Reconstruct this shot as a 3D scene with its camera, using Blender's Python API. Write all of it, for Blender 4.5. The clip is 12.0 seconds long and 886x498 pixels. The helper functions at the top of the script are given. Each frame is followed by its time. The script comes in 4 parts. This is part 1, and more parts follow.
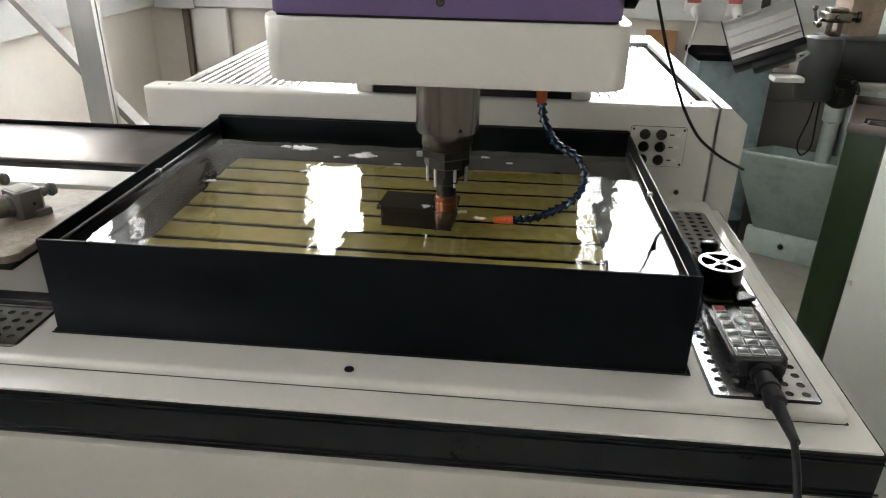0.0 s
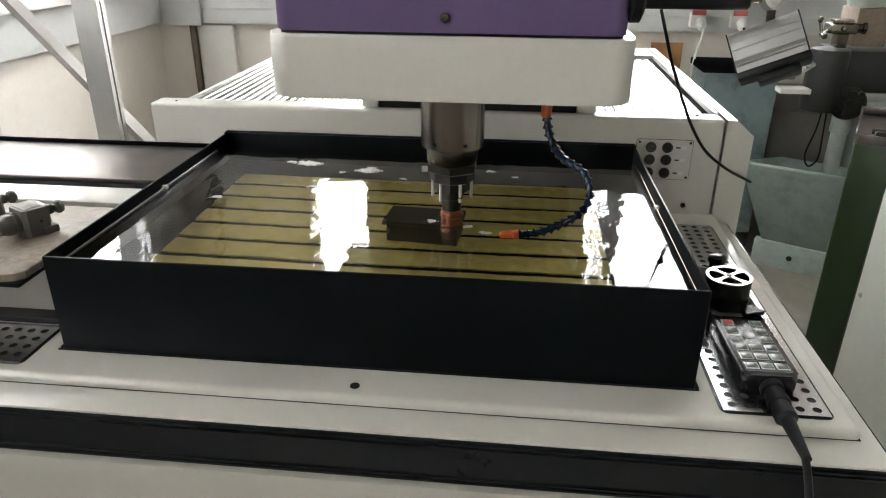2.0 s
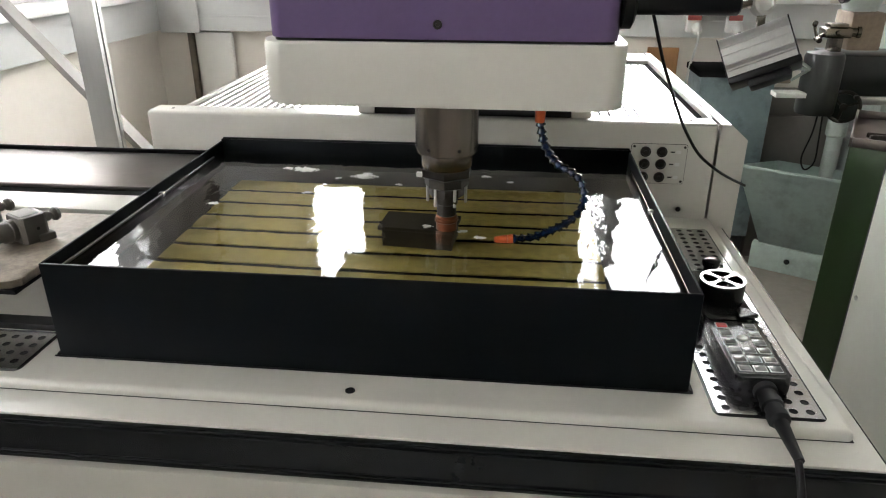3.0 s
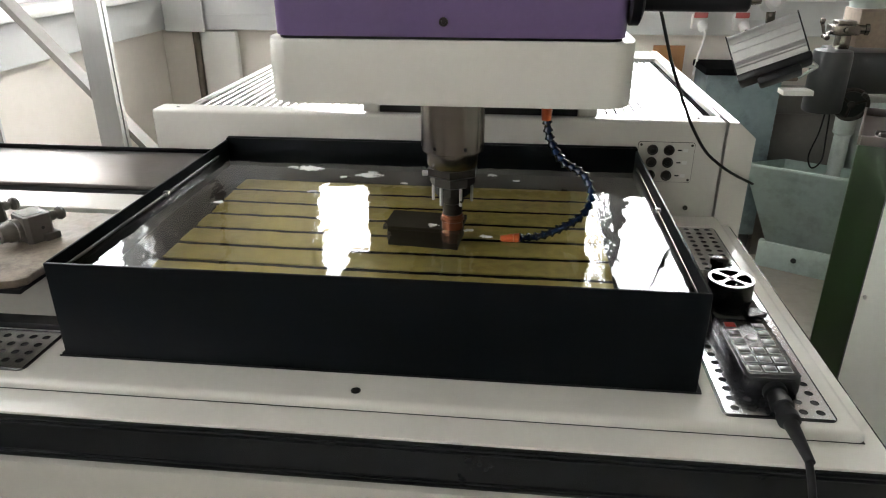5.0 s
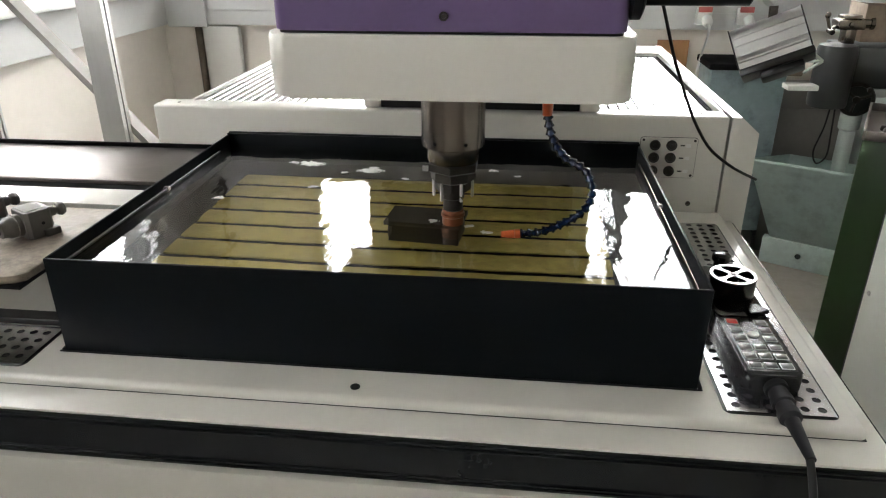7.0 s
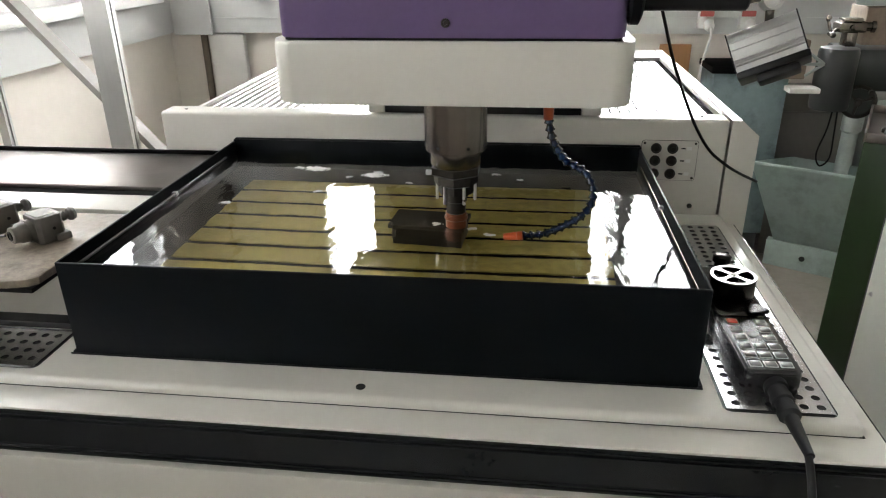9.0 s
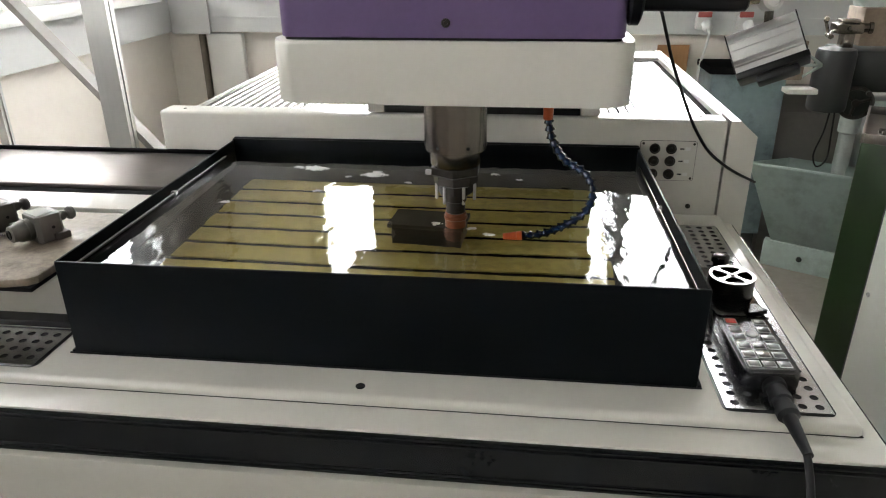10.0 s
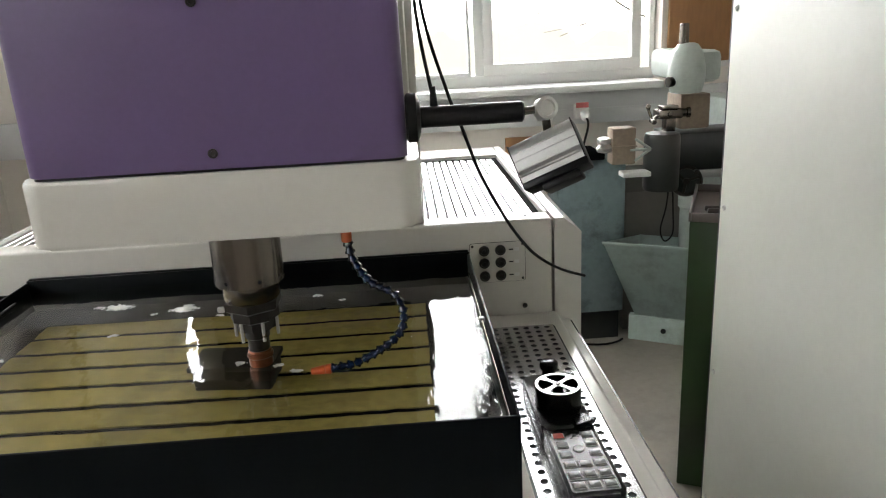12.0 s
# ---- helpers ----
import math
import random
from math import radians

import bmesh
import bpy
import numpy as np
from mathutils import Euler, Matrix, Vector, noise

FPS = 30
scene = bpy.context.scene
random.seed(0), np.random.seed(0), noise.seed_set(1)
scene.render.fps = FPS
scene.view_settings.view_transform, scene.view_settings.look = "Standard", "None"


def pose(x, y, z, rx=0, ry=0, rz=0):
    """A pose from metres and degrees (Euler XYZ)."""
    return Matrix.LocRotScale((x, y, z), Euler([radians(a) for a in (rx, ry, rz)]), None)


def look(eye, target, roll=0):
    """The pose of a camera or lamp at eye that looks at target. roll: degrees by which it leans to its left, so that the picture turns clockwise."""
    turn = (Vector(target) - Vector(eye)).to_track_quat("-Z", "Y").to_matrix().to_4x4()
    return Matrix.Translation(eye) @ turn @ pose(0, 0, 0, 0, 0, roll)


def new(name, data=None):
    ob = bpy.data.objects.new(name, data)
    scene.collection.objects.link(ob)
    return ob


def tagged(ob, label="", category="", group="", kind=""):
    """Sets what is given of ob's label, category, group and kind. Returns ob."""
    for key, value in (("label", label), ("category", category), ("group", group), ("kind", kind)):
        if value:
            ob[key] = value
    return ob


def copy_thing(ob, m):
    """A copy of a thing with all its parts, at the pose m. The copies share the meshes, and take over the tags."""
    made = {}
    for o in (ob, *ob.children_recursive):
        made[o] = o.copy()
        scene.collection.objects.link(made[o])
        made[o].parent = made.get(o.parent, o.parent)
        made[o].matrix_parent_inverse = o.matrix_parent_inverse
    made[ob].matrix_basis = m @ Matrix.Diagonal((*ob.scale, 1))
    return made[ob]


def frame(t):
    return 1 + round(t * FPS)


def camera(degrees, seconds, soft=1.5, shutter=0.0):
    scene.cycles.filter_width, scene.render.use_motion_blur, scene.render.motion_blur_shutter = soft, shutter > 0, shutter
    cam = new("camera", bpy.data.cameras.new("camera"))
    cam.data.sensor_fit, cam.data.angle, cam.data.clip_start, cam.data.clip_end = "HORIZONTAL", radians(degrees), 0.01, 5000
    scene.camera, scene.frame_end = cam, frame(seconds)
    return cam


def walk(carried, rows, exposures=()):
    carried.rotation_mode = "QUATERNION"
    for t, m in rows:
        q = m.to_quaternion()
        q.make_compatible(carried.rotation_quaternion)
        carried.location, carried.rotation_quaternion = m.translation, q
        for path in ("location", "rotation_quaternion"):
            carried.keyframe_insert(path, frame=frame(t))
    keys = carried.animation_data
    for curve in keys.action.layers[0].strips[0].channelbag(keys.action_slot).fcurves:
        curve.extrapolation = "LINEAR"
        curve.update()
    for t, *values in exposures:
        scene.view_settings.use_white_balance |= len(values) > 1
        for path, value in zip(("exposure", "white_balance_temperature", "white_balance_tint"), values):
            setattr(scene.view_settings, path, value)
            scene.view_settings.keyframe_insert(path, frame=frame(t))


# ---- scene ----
cam = camera(64.6, 12.0, soft=1.1)
PATH = [
    (0, (0.209, -0.151, 1.572), (0.048, 1.649, 0.716), 1.0),
    (0.5, (0.21, -0.152, 1.573), (0.051, 1.654, 0.73), 1.0),
    (1, (0.215, -0.155, 1.574), (0.055, 1.657, 0.744), 0.8),
    (1.5, (0.217, -0.152, 1.574), (0.057, 1.663, 0.749), 0.7),
    (2, (0.211, -0.146, 1.574), (0.028, 1.667, 0.751), 0.4),
    (2.5, (0.213, -0.147, 1.574), (0.027, 1.669, 0.757), 0.3),
    (3, (0.22, -0.151, 1.576), (0.037, 1.668, 0.767), 0.1),
    (5, (0.217, -0.144, 1.573), (0.021, 1.673, 0.761), -0.1),
    (5.5, (0.218, -0.142, 1.573), (0.019, 1.673, 0.756), -0.1),
    (6, (0.221, -0.14, 1.572), (0.025, 1.674, 0.752), 0.0),
    (6.5, (0.223, -0.14, 1.572), (0.022, 1.672, 0.748), -0.1),
    (7, (0.223, -0.139, 1.572), (0.016, 1.671, 0.748), -0.2),
    (9, (0.228, -0.158, 1.575), (0.006, 1.657, 0.765), -0.7),
    (9.5, (0.224, -0.158, 1.575), (0.008, 1.657, 0.763), -0.5),
    (10, (0.224, -0.16, 1.575), (0.01, 1.656, 0.765), -0.5),
    (10.5, (0.222, -0.159, 1.574), (0.026, 1.658, 0.76), -0.3),
    (11, (0.221, -0.153, 1.577), (0.026, 1.665, 0.766), -0.4),
    (11.1, (0.218, -0.15, 1.581), (0.049, 1.694, 0.829), -0.6),
    (11.2, (0.219, -0.15, 1.583), (0.07, 1.717, 0.88), -0.9),
    (11.3, (0.219, -0.152, 1.58), (0.034, 1.712, 0.88), -1.3),
    (11.4, (0.224, -0.149, 1.581), (0.049, 1.72, 0.893), -1.4),
    (11.5, (0.231, -0.145, 1.577), (0.114, 1.737, 0.91), -0.9),
    (11.6, (0.249, -0.136, 1.577), (0.165, 1.748, 0.911), -2.1),
    (11.7, (0.272, -0.12, 1.586), (0.243, 1.762, 0.905), -2.6),
    (11.8, (0.3, -0.102, 1.593), (0.31, 1.791, 0.948), -2.5),
    (11.9, (0.336, -0.075, 1.6), (0.39, 1.82, 0.955), -2.7),
    (12, (0.375, -0.051, 1.598), (0.456, 1.861, 1.019), -3.1),
]
walk(cam, [(t, look(eye, target, roll)) for t, eye, target, roll in PATH], [(0, 0.86), (11.0, 0.9), (11.5, 0.88), (12.0, 0.65)])


# ---- light ----
world = bpy.data.worlds.new("sky")
scene.world = world
world.use_nodes = True
wn = world.node_tree
sky = wn.nodes.new("ShaderNodeTexSky")
sky.sky_type = "NISHITA"
sky.sun_disc = False
sky.sun_elevation, sky.sun_rotation = radians(40), radians(20)
wn.links.new(sky.outputs[0], wn.nodes["Background"].inputs[0])
wn.nodes["Background"].inputs[1].default_value = 0.12

sun_data = bpy.data.lights.new("sun", "SUN")
sun_data.energy, sun_data.angle, sun_data.color = 0.8, radians(15), (1.0, 0.97, 0.92)
sun = new("sun", sun_data)
sun.matrix_world = look((1.5, 9, 7), (0, 1, 1))

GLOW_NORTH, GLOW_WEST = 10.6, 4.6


# ---- materials ----
def nodes_of(name):
    m = bpy.data.materials.new(name)
    m.use_nodes = True
    return m, m.node_tree, m.node_tree.nodes["Principled BSDF"]


def mat(name, color, rough=0.5, metal=0.0, var=0.08, scale=60.0, bump=0.05, dirt=0.0, dirt_color=(0.12, 0.1, 0.07),
        stretch=(1, 1, 1), coat=0.0, rvar=0.1, piece=0.0, spec=0.5):
    """A surface with fine grain, broad stains and uneven gloss."""
    m, nt, b = nodes_of(name)
    n, l = nt.nodes, nt.links
    tc, mp = n.new("ShaderNodeTexCoord"), n.new("ShaderNodeMapping")
    mp.inputs["Scale"].default_value = stretch
    l.new(tc.outputs["Object"], mp.inputs[0])
    fine, broad = n.new("ShaderNodeTexNoise"), n.new("ShaderNodeTexNoise")
    fine.inputs["Scale"].default_value, fine.inputs["Detail"].default_value = scale, 6
    broad.inputs["Scale"].default_value, broad.inputs["Detail"].default_value = scale * 0.08, 4
    for t in (fine, broad):
        l.new(mp.outputs[0], t.inputs["Vector"])
    add = n.new("ShaderNodeMath")
    add.operation = "ADD"
    l.new(fine.outputs[0], add.inputs[0])
    l.new(broad.outputs[0], add.inputs[1])
    last = add.outputs[0]
    if piece:
        info, sc = n.new("ShaderNodeObjectInfo"), n.new("ShaderNodeMath")
        sc.operation = "MULTIPLY_ADD"
        l.new(info.outputs["Random"], sc.inputs[0])
        sc.inputs[1].default_value = piece
        l.new(last, sc.inputs[2])
        last = sc.outputs[0]
    ramp = n.new("ShaderNodeMapRange")
    ramp.inputs[1].default_value, ramp.inputs[2].default_value = 0.6, 1.4 + piece
    ramp.inputs[3].default_value, ramp.inputs[4].default_value = 1 - var, 1 + var
    l.new(last, ramp.inputs[0])
    mul = n.new("ShaderNodeMix")
    mul.data_type, mul.blend_type = "RGBA", "MULTIPLY"
    mul.inputs[0].default_value = 1
    mul.inputs[6].default_value = (*color, 1)
    l.new(ramp.outputs[0], mul.inputs[7])
    out = mul.outputs[2]
    if dirt:
        spot = n.new("ShaderNodeTexNoise")
        spot.inputs["Scale"].default_value, spot.inputs["Detail"].default_value = scale * 0.2, 8
        spot.inputs["Roughness"].default_value = 0.7
        l.new(tc.outputs["Object"], spot.inputs["Vector"])
        cut = n.new("ShaderNodeMapRange")
        cut.inputs[1].default_value, cut.inputs[2].default_value = 0.5, 0.75
        cut.inputs[4].default_value = dirt
        l.new(spot.outputs[0], cut.inputs[0])
        mx = n.new("ShaderNodeMix")
        mx.data_type = "RGBA"
        l.new(cut.outputs[0], mx.inputs[0])
        l.new(out, mx.inputs[6])
        mx.inputs[7].default_value = (*dirt_color, 1)
        out = mx.outputs[2]
    l.new(out, b.inputs["Base Color"])
    rr = n.new("ShaderNodeMapRange")
    rr.inputs[1].default_value, rr.inputs[2].default_value = 0.3, 0.7
    rr.inputs[3].default_value, rr.inputs[4].default_value = max(0.02, rough - rvar * rough), min(1, rough + rvar * rough)
    l.new(broad.outputs[0], rr.inputs[0])
    l.new(rr.outputs[0], b.inputs["Roughness"])
    b.inputs["Metallic"].default_value = metal
    b.inputs["Coat Weight"].default_value = coat
    b.inputs["Specular IOR Level"].default_value = spec
    if bump:
        bp = n.new("ShaderNodeBump")
        bp.inputs["Strength"].default_value, bp.inputs["Distance"].default_value = bump, 0.002
        l.new(fine.outputs[0], bp.inputs["Height"])
        l.new(bp.outputs[0], b.inputs["Normal"])
    return m


def glass_mat(name, color=(1, 1, 1), ior=1.45, rough=0.0):
    m, nt, b = nodes_of(name)
    b.inputs["Base Color"].default_value = (*color, 1)
    b.inputs["Transmission Weight"].default_value = 1
    b.inputs["IOR"].default_value, b.inputs["Roughness"].default_value = ior, rough
    return m


def water_mat():
    """Machining fluid: clear, faintly yellow, with low ripples that run along the tank."""
    m, nt, b = nodes_of("water")
    n, l = nt.nodes, nt.links
    b.inputs["Base Color"].default_value = (0.95, 0.92, 0.74, 1)
    b.inputs["Transmission Weight"].default_value = 1
    b.inputs["IOR"].default_value, b.inputs["Roughness"].default_value = 1.38, 0.0
    tc, mp = n.new("ShaderNodeTexCoord"), n.new("ShaderNodeMapping")
    mp.inputs["Scale"].default_value = (1.5, 0.75, 1)
    l.new(tc.outputs["Object"], mp.inputs[0])
    wave, small = n.new("ShaderNodeTexNoise"), n.new("ShaderNodeTexNoise")
    wave.inputs["Scale"].default_value, wave.inputs["Detail"].default_value = 13, 2
    small.inputs["Scale"].default_value, small.inputs["Detail"].default_value = 38, 2
    for t in (wave, small):
        l.new(mp.outputs[0], t.inputs["Vector"])
    ma = n.new("ShaderNodeMath")
    ma.operation = "MULTIPLY_ADD"
    ma.inputs[1].default_value = 0.19
    l.new(small.outputs[0], ma.inputs[0])
    l.new(wave.outputs[0], ma.inputs[2])
    bp = n.new("ShaderNodeBump")
    bp.inputs["Strength"].default_value, bp.inputs["Distance"].default_value = 0.34, 0.004
    l.new(ma.outputs[0], bp.inputs["Height"])
    l.new(bp.outputs[0], b.inputs["Normal"])
    return m


def backdrop_mat(name, strength, horizon, tree):
    """Overcast daylight over a pale, hazy line of land with bare trees."""
    m, nt, b = nodes_of(name)
    n, l = nt.nodes, nt.links
    n.remove(b)
    em, tc = n.new("ShaderNodeEmission"), n.new("ShaderNodeTexCoord")
    sep = n.new("ShaderNodeSeparateXYZ")
    l.new(tc.outputs["Object"], sep.inputs[0])
    nz = n.new("ShaderNodeTexNoise")
    nz.inputs["Scale"].default_value, nz.inputs["Detail"].default_value = 1.3, 7
    l.new(tc.outputs["Object"], nz.inputs["Vector"])
    mr = n.new("ShaderNodeMapRange")
    mr.inputs[1].default_value, mr.inputs[2].default_value = horizon - 0.15, horizon + 0.25
    ad = n.new("ShaderNodeMath")
    ad.operation = "MULTIPLY_ADD"
    ad.inputs[1].default_value = -0.9
    l.new(nz.outputs[0], ad.inputs[0])
    l.new(sep.outputs[2], ad.inputs[2])
    off = n.new("ShaderNodeMath")
    off.operation = "ADD"
    off.inputs[1].default_value = 0.45
    l.new(ad.outputs[0], off.inputs[0])
    l.new(off.outputs[0], mr.inputs[0])
    mx = n.new("ShaderNodeMix")
    mx.data_type = "RGBA"
    mx.inputs[6].default_value = (*tree, 1)
    mx.inputs[7].default_value = (1, 1, 1, 1)
    l.new(mr.outputs[0], mx.inputs[0])
    l.new(mx.outputs[2], em.inputs[0])
    em.inputs[1].default_value = strength
    l.new(em.outputs[0], n["Material Output"].inputs[0])
    return m


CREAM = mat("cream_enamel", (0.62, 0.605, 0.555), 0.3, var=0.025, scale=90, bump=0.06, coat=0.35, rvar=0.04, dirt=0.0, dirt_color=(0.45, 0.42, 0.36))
# cream, darker and duller than the enamel, for the lower panels
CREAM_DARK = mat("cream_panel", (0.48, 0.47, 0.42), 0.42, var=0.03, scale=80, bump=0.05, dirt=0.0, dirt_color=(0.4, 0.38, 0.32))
WHITE_DOOR = mat("cabinet_paint", (0.62, 0.63, 0.57), 0.45, var=0.03, scale=60, bump=0.06, dirt=0.1, dirt_color=(0.45, 0.44, 0.4))
PURPLE = mat("purple_enamel", (0.125, 0.082, 0.19), 0.4, var=0.05, scale=120, bump=0.06)
TANK = mat("tank_paint", (0.004, 0.005, 0.0063), 0.36, spec=0.07, var=0.15, scale=70, bump=0.12, dirt=0.12, dirt_color=(0.010, 0.011, 0.013))
BLACK = mat("black_plastic", (0.006, 0.006, 0.007), 0.36, spec=0.25, var=0.15, scale=120, bump=0.08)
RUBBER = mat("black_rubber", (0.009, 0.009, 0.01), 0.45, spec=0.25, var=0.2, scale=120, bump=0.1)
BAND = mat("black_strip", (0.008, 0.009, 0.010), 0.26, spec=0.3, var=0.2, scale=50, bump=0.05, dirt=0.2, dirt_color=(0.03, 0.03, 0.03), stretch=(0.1, 1, 1))
MATT_BLACK = mat("matt_black", (0.006, 0.006, 0.007), 0.9, spec=0.08, var=0.2, scale=80, bump=0.1)
STEEL = mat("ground_steel", (0.18, 0.16, 0.14), 0.22, 1.0, var=0.08, scale=150, bump=0.04, stretch=(1, 1, 0.1))
STEEL_COVER = mat("steel_cover", (0.165, 0.148, 0.137), 0.36, 1.0, var=0.07, scale=90, bump=0.03, stretch=(0.15, 1, 1), dirt=0.1, dirt_color=(0.35, 0.3, 0.27))
PERF = mat("perforated_steel", (0.5, 0.5, 0.51), 0.2, 1.0, var=0.08, scale=120, bump=0.06)
SLAT = mat("slat_aluminium", (0.46, 0.46, 0.46), 0.2, 1.0, var=0.06, scale=100, bump=0.04, stretch=(1, 0.1, 1), piece=0.1)
ALU = mat("aluminium_profile", (0.62, 0.62, 0.61), 0.4, 1.0, var=0.05, scale=90, bump=0.03, stretch=(1, 1, 0.1))
LAMP_ALU = mat("lamp_aluminium", (0.44, 0.44, 0.43), 0.42, 1.0, var=0.08, scale=150, bump=0.04)
DARK_STEEL = mat("blackened_steel", (0.045, 0.04, 0.036), 0.38, 0.7, var=0.25, scale=120, bump=0.1)
COPPER = mat("copper", (0.23, 0.095, 0.055), 0.34, 1.0, var=0.15, scale=150, bump=0.05)
TABLE = mat("t_slot_table", (0.43, 0.36, 0.125), 0.55, 0.2, var=0.3, scale=60, bump=0.1, dirt=0.7, dirt_color=(0.17, 0.13, 0.04), piece=0.3)
PIECE = mat("workpiece_steel", (0.035, 0.03, 0.025), 0.5, 0.2, var=0.3, scale=90, bump=0.2)
HOSE = mat("blue_hose_plastic", (0.002, 0.011, 0.035), 0.13, var=0.1, scale=150, bump=0.03)
ORANGE = mat("orange_plastic", (0.48, 0.085, 0.018), 0.35, var=0.08, scale=150, bump=0.03)
BUTTON = mat("grey_key", (0.1, 0.1, 0.1), 0.3, var=0.1, scale=200, bump=0.02, piece=0.4)
KEY_RIM = mat("key_rim", (0.55, 0.55, 0.55), 0.3, var=0.1, scale=200, bump=0.02)
BUTTON_RED = mat("red_key", (0.55, 0.05, 0.03), 0.3, var=0.1, scale=200, bump=0.02)
PENDANT = mat("pendant_shell", (0.008, 0.008, 0.009), 0.24, spec=0.35, var=0.15, scale=180, bump=0.06)
FACE = mat("keypad_foil", (0.03, 0.03, 0.03), 0.25, var=0.1, scale=120, bump=0.03)
SILVER = mat("machined_aluminium", (0.6, 0.6, 0.59), 0.3, 1.0, var=0.05, scale=200, bump=0.02)
CLAMP = mat("cast_steel", (0.12, 0.113, 0.102), 0.42, 0.35, var=0.15, scale=120, bump=0.1)
PLATE = mat("dirty_plate", (0.24, 0.2, 0.155), 0.55, 0.1, var=0.35, scale=110, bump=0.15, dirt=0.9, dirt_color=(0.07, 0.05, 0.035))
TEAL = mat("teal_machine_paint", (0.52, 0.63, 0.59), 0.4, var=0.1, scale=40, bump=0.08, dirt=0.4, dirt_color=(0.1, 0.12, 0.11))
TEAL_DARK = mat("chipped_teal_paint", (0.2, 0.27, 0.28), 0.42, var=0.12, scale=40, bump=0.1, dirt=0.85, dirt_color=(0.07, 0.085, 0.09))
MILL_GREY = mat("mill_paint", (0.022, 0.025, 0.026), 0.36, var=0.12, scale=50, bump=0.1, dirt=0.3, dirt_color=(0.05, 0.05, 0.045))
MILL_GREEN = mat("mill_green_grey", (0.42, 0.47, 0.44), 0.42, var=0.1, scale=50, bump=0.1, dirt=0.3, dirt_color=(0.12, 0.12, 0.1))
GREEN = mat("green_enamel", (0.018, 0.045, 0.012), 0.4, var=0.1, scale=60, bump=0.08, dirt=0.15, dirt_color=(0.02, 0.04, 0.015))
WOOD = mat("chipboard", (0.33, 0.17, 0.075), 0.65, var=0.15, scale=60, bump=0.15, stretch=(1, 1, 0.2))
RUST_WOOD = mat("weathered_board", (0.27, 0.21, 0.16), 0.7, var=0.2, scale=60, bump=0.15, dirt=0.3, dirt_color=(0.1, 0.08, 0.07))
ALU_DULL = mat("dull_aluminium", (0.36, 0.35, 0.325), 0.65, 0.2, var=0.06, scale=70, bump=0.04)
BROWN_GREY = mat("brown_grey_paint", (0.2, 0.19, 0.175), 0.5, var=0.08, scale=40, bump=0.06, dirt=0.2, dirt_color=(0.12, 0.11, 0.1))
WALL = mat("plaster", (0.78, 0.735, 0.675), 0.85, var=0.03, scale=30, bump=0.12, dirt=0.1, dirt_color=(0.55, 0.5, 0.43))
WALL_GREY = mat("grey_trunking_paint", (0.62, 0.625, 0.62), 0.5, var=0.03, scale=40, bump=0.05)
WALL_UNSEEN = mat("unseen_wall_paint", (0.8, 0.765, 0.71), 0.7, var=0.05, scale=30, bump=0.1, dirt=0.1)
CEILING = mat("ceiling_paint", (0.75, 0.74, 0.71), 0.9, var=0.03, scale=20, bump=0.1)
FLOOR = mat("workshop_floor", (0.38, 0.35, 0.3), 0.45, var=0.12, scale=25, bump=0.06, dirt=0.4, dirt_color=(0.15, 0.14, 0.12))
UPVC = mat("window_plastic", (0.78, 0.78, 0.76), 0.3, var=0.02, scale=60, bump=0.02)
PIPE = mat("pipe_paint", (0.16, 0.13, 0.1), 0.5, var=0.15, scale=60, bump=0.08)
SOCKET_RED = mat("socket_red", (0.42, 0.1, 0.09), 0.35, var=0.05, scale=200, bump=0.02)
PLASTIC_W = mat("white_plastic", (0.7, 0.7, 0.68), 0.35, var=0.04, scale=150, bump=0.03)
FOAM = mat("foam", (0.75, 0.75, 0.72), 0.3, var=0.1, scale=200, bump=0.3)
GLASS = glass_mat("window_glass")
WATER = water_mat()
BUBBLE = glass_mat("bubble", (0.95, 0.95, 0.95), 1.2, 0.08)


# ---- mesh helpers ----
def link(bm, name, material, smooth=True):
    me = bpy.data.meshes.new(name)
    bm.to_mesh(me)
    bm.free()
    me.materials.append(material)
    if smooth:
        me.shade_smooth()
        me.set_sharp_from_angle(angle=radians(38))
    return new(name, me)


def part(name, bm, material, parent, label="", smooth=True):
    ob = link(bm, name, material, smooth)
    ob.parent = parent
    ob.matrix_parent_inverse = base_of(parent).inverted()
    if label:
        ob["label"] = label
    return ob


BASES = {}


def base_of(ob):
    return BASES.get(ob.name, Matrix())


def thing(name, at, label, category, group="", kind=""):
    ob = new(name)
    ob.empty_display_size = 0.05
    ob.matrix_basis = Matrix.Translation(at)
    BASES[ob.name] = Matrix.Translation(at)
    return tagged(ob, label, category, group, kind)


def piece(name, me, parent, m):
    """One more object on a shared mesh."""
    ob = new(name, me)
    ob.parent = parent
    ob.matrix_parent_inverse = base_of(parent).inverted()
    ob.matrix_basis = m
    return ob


def box(bm, x0, x1, y0, y1, z0, z1, bevel=0.0, seg=2):
    r = bmesh.ops.create_cube(bm, size=1, matrix=Matrix.Translation(((x0 + x1) / 2, (y0 + y1) / 2, (z0 + z1) / 2)) @ Matrix.Diagonal((x1 - x0, y1 - y0, z1 - z0, 1)))
    if bevel:
        edges = list({e for v in r["verts"] for e in v.link_edges})
        bmesh.ops.bevel(bm, geom=edges, offset=bevel, segments=seg, affect="EDGES", profile=0.5)
    return bm


def boxed(*a, **k):
    return box(bmesh.new(), *a, **k)


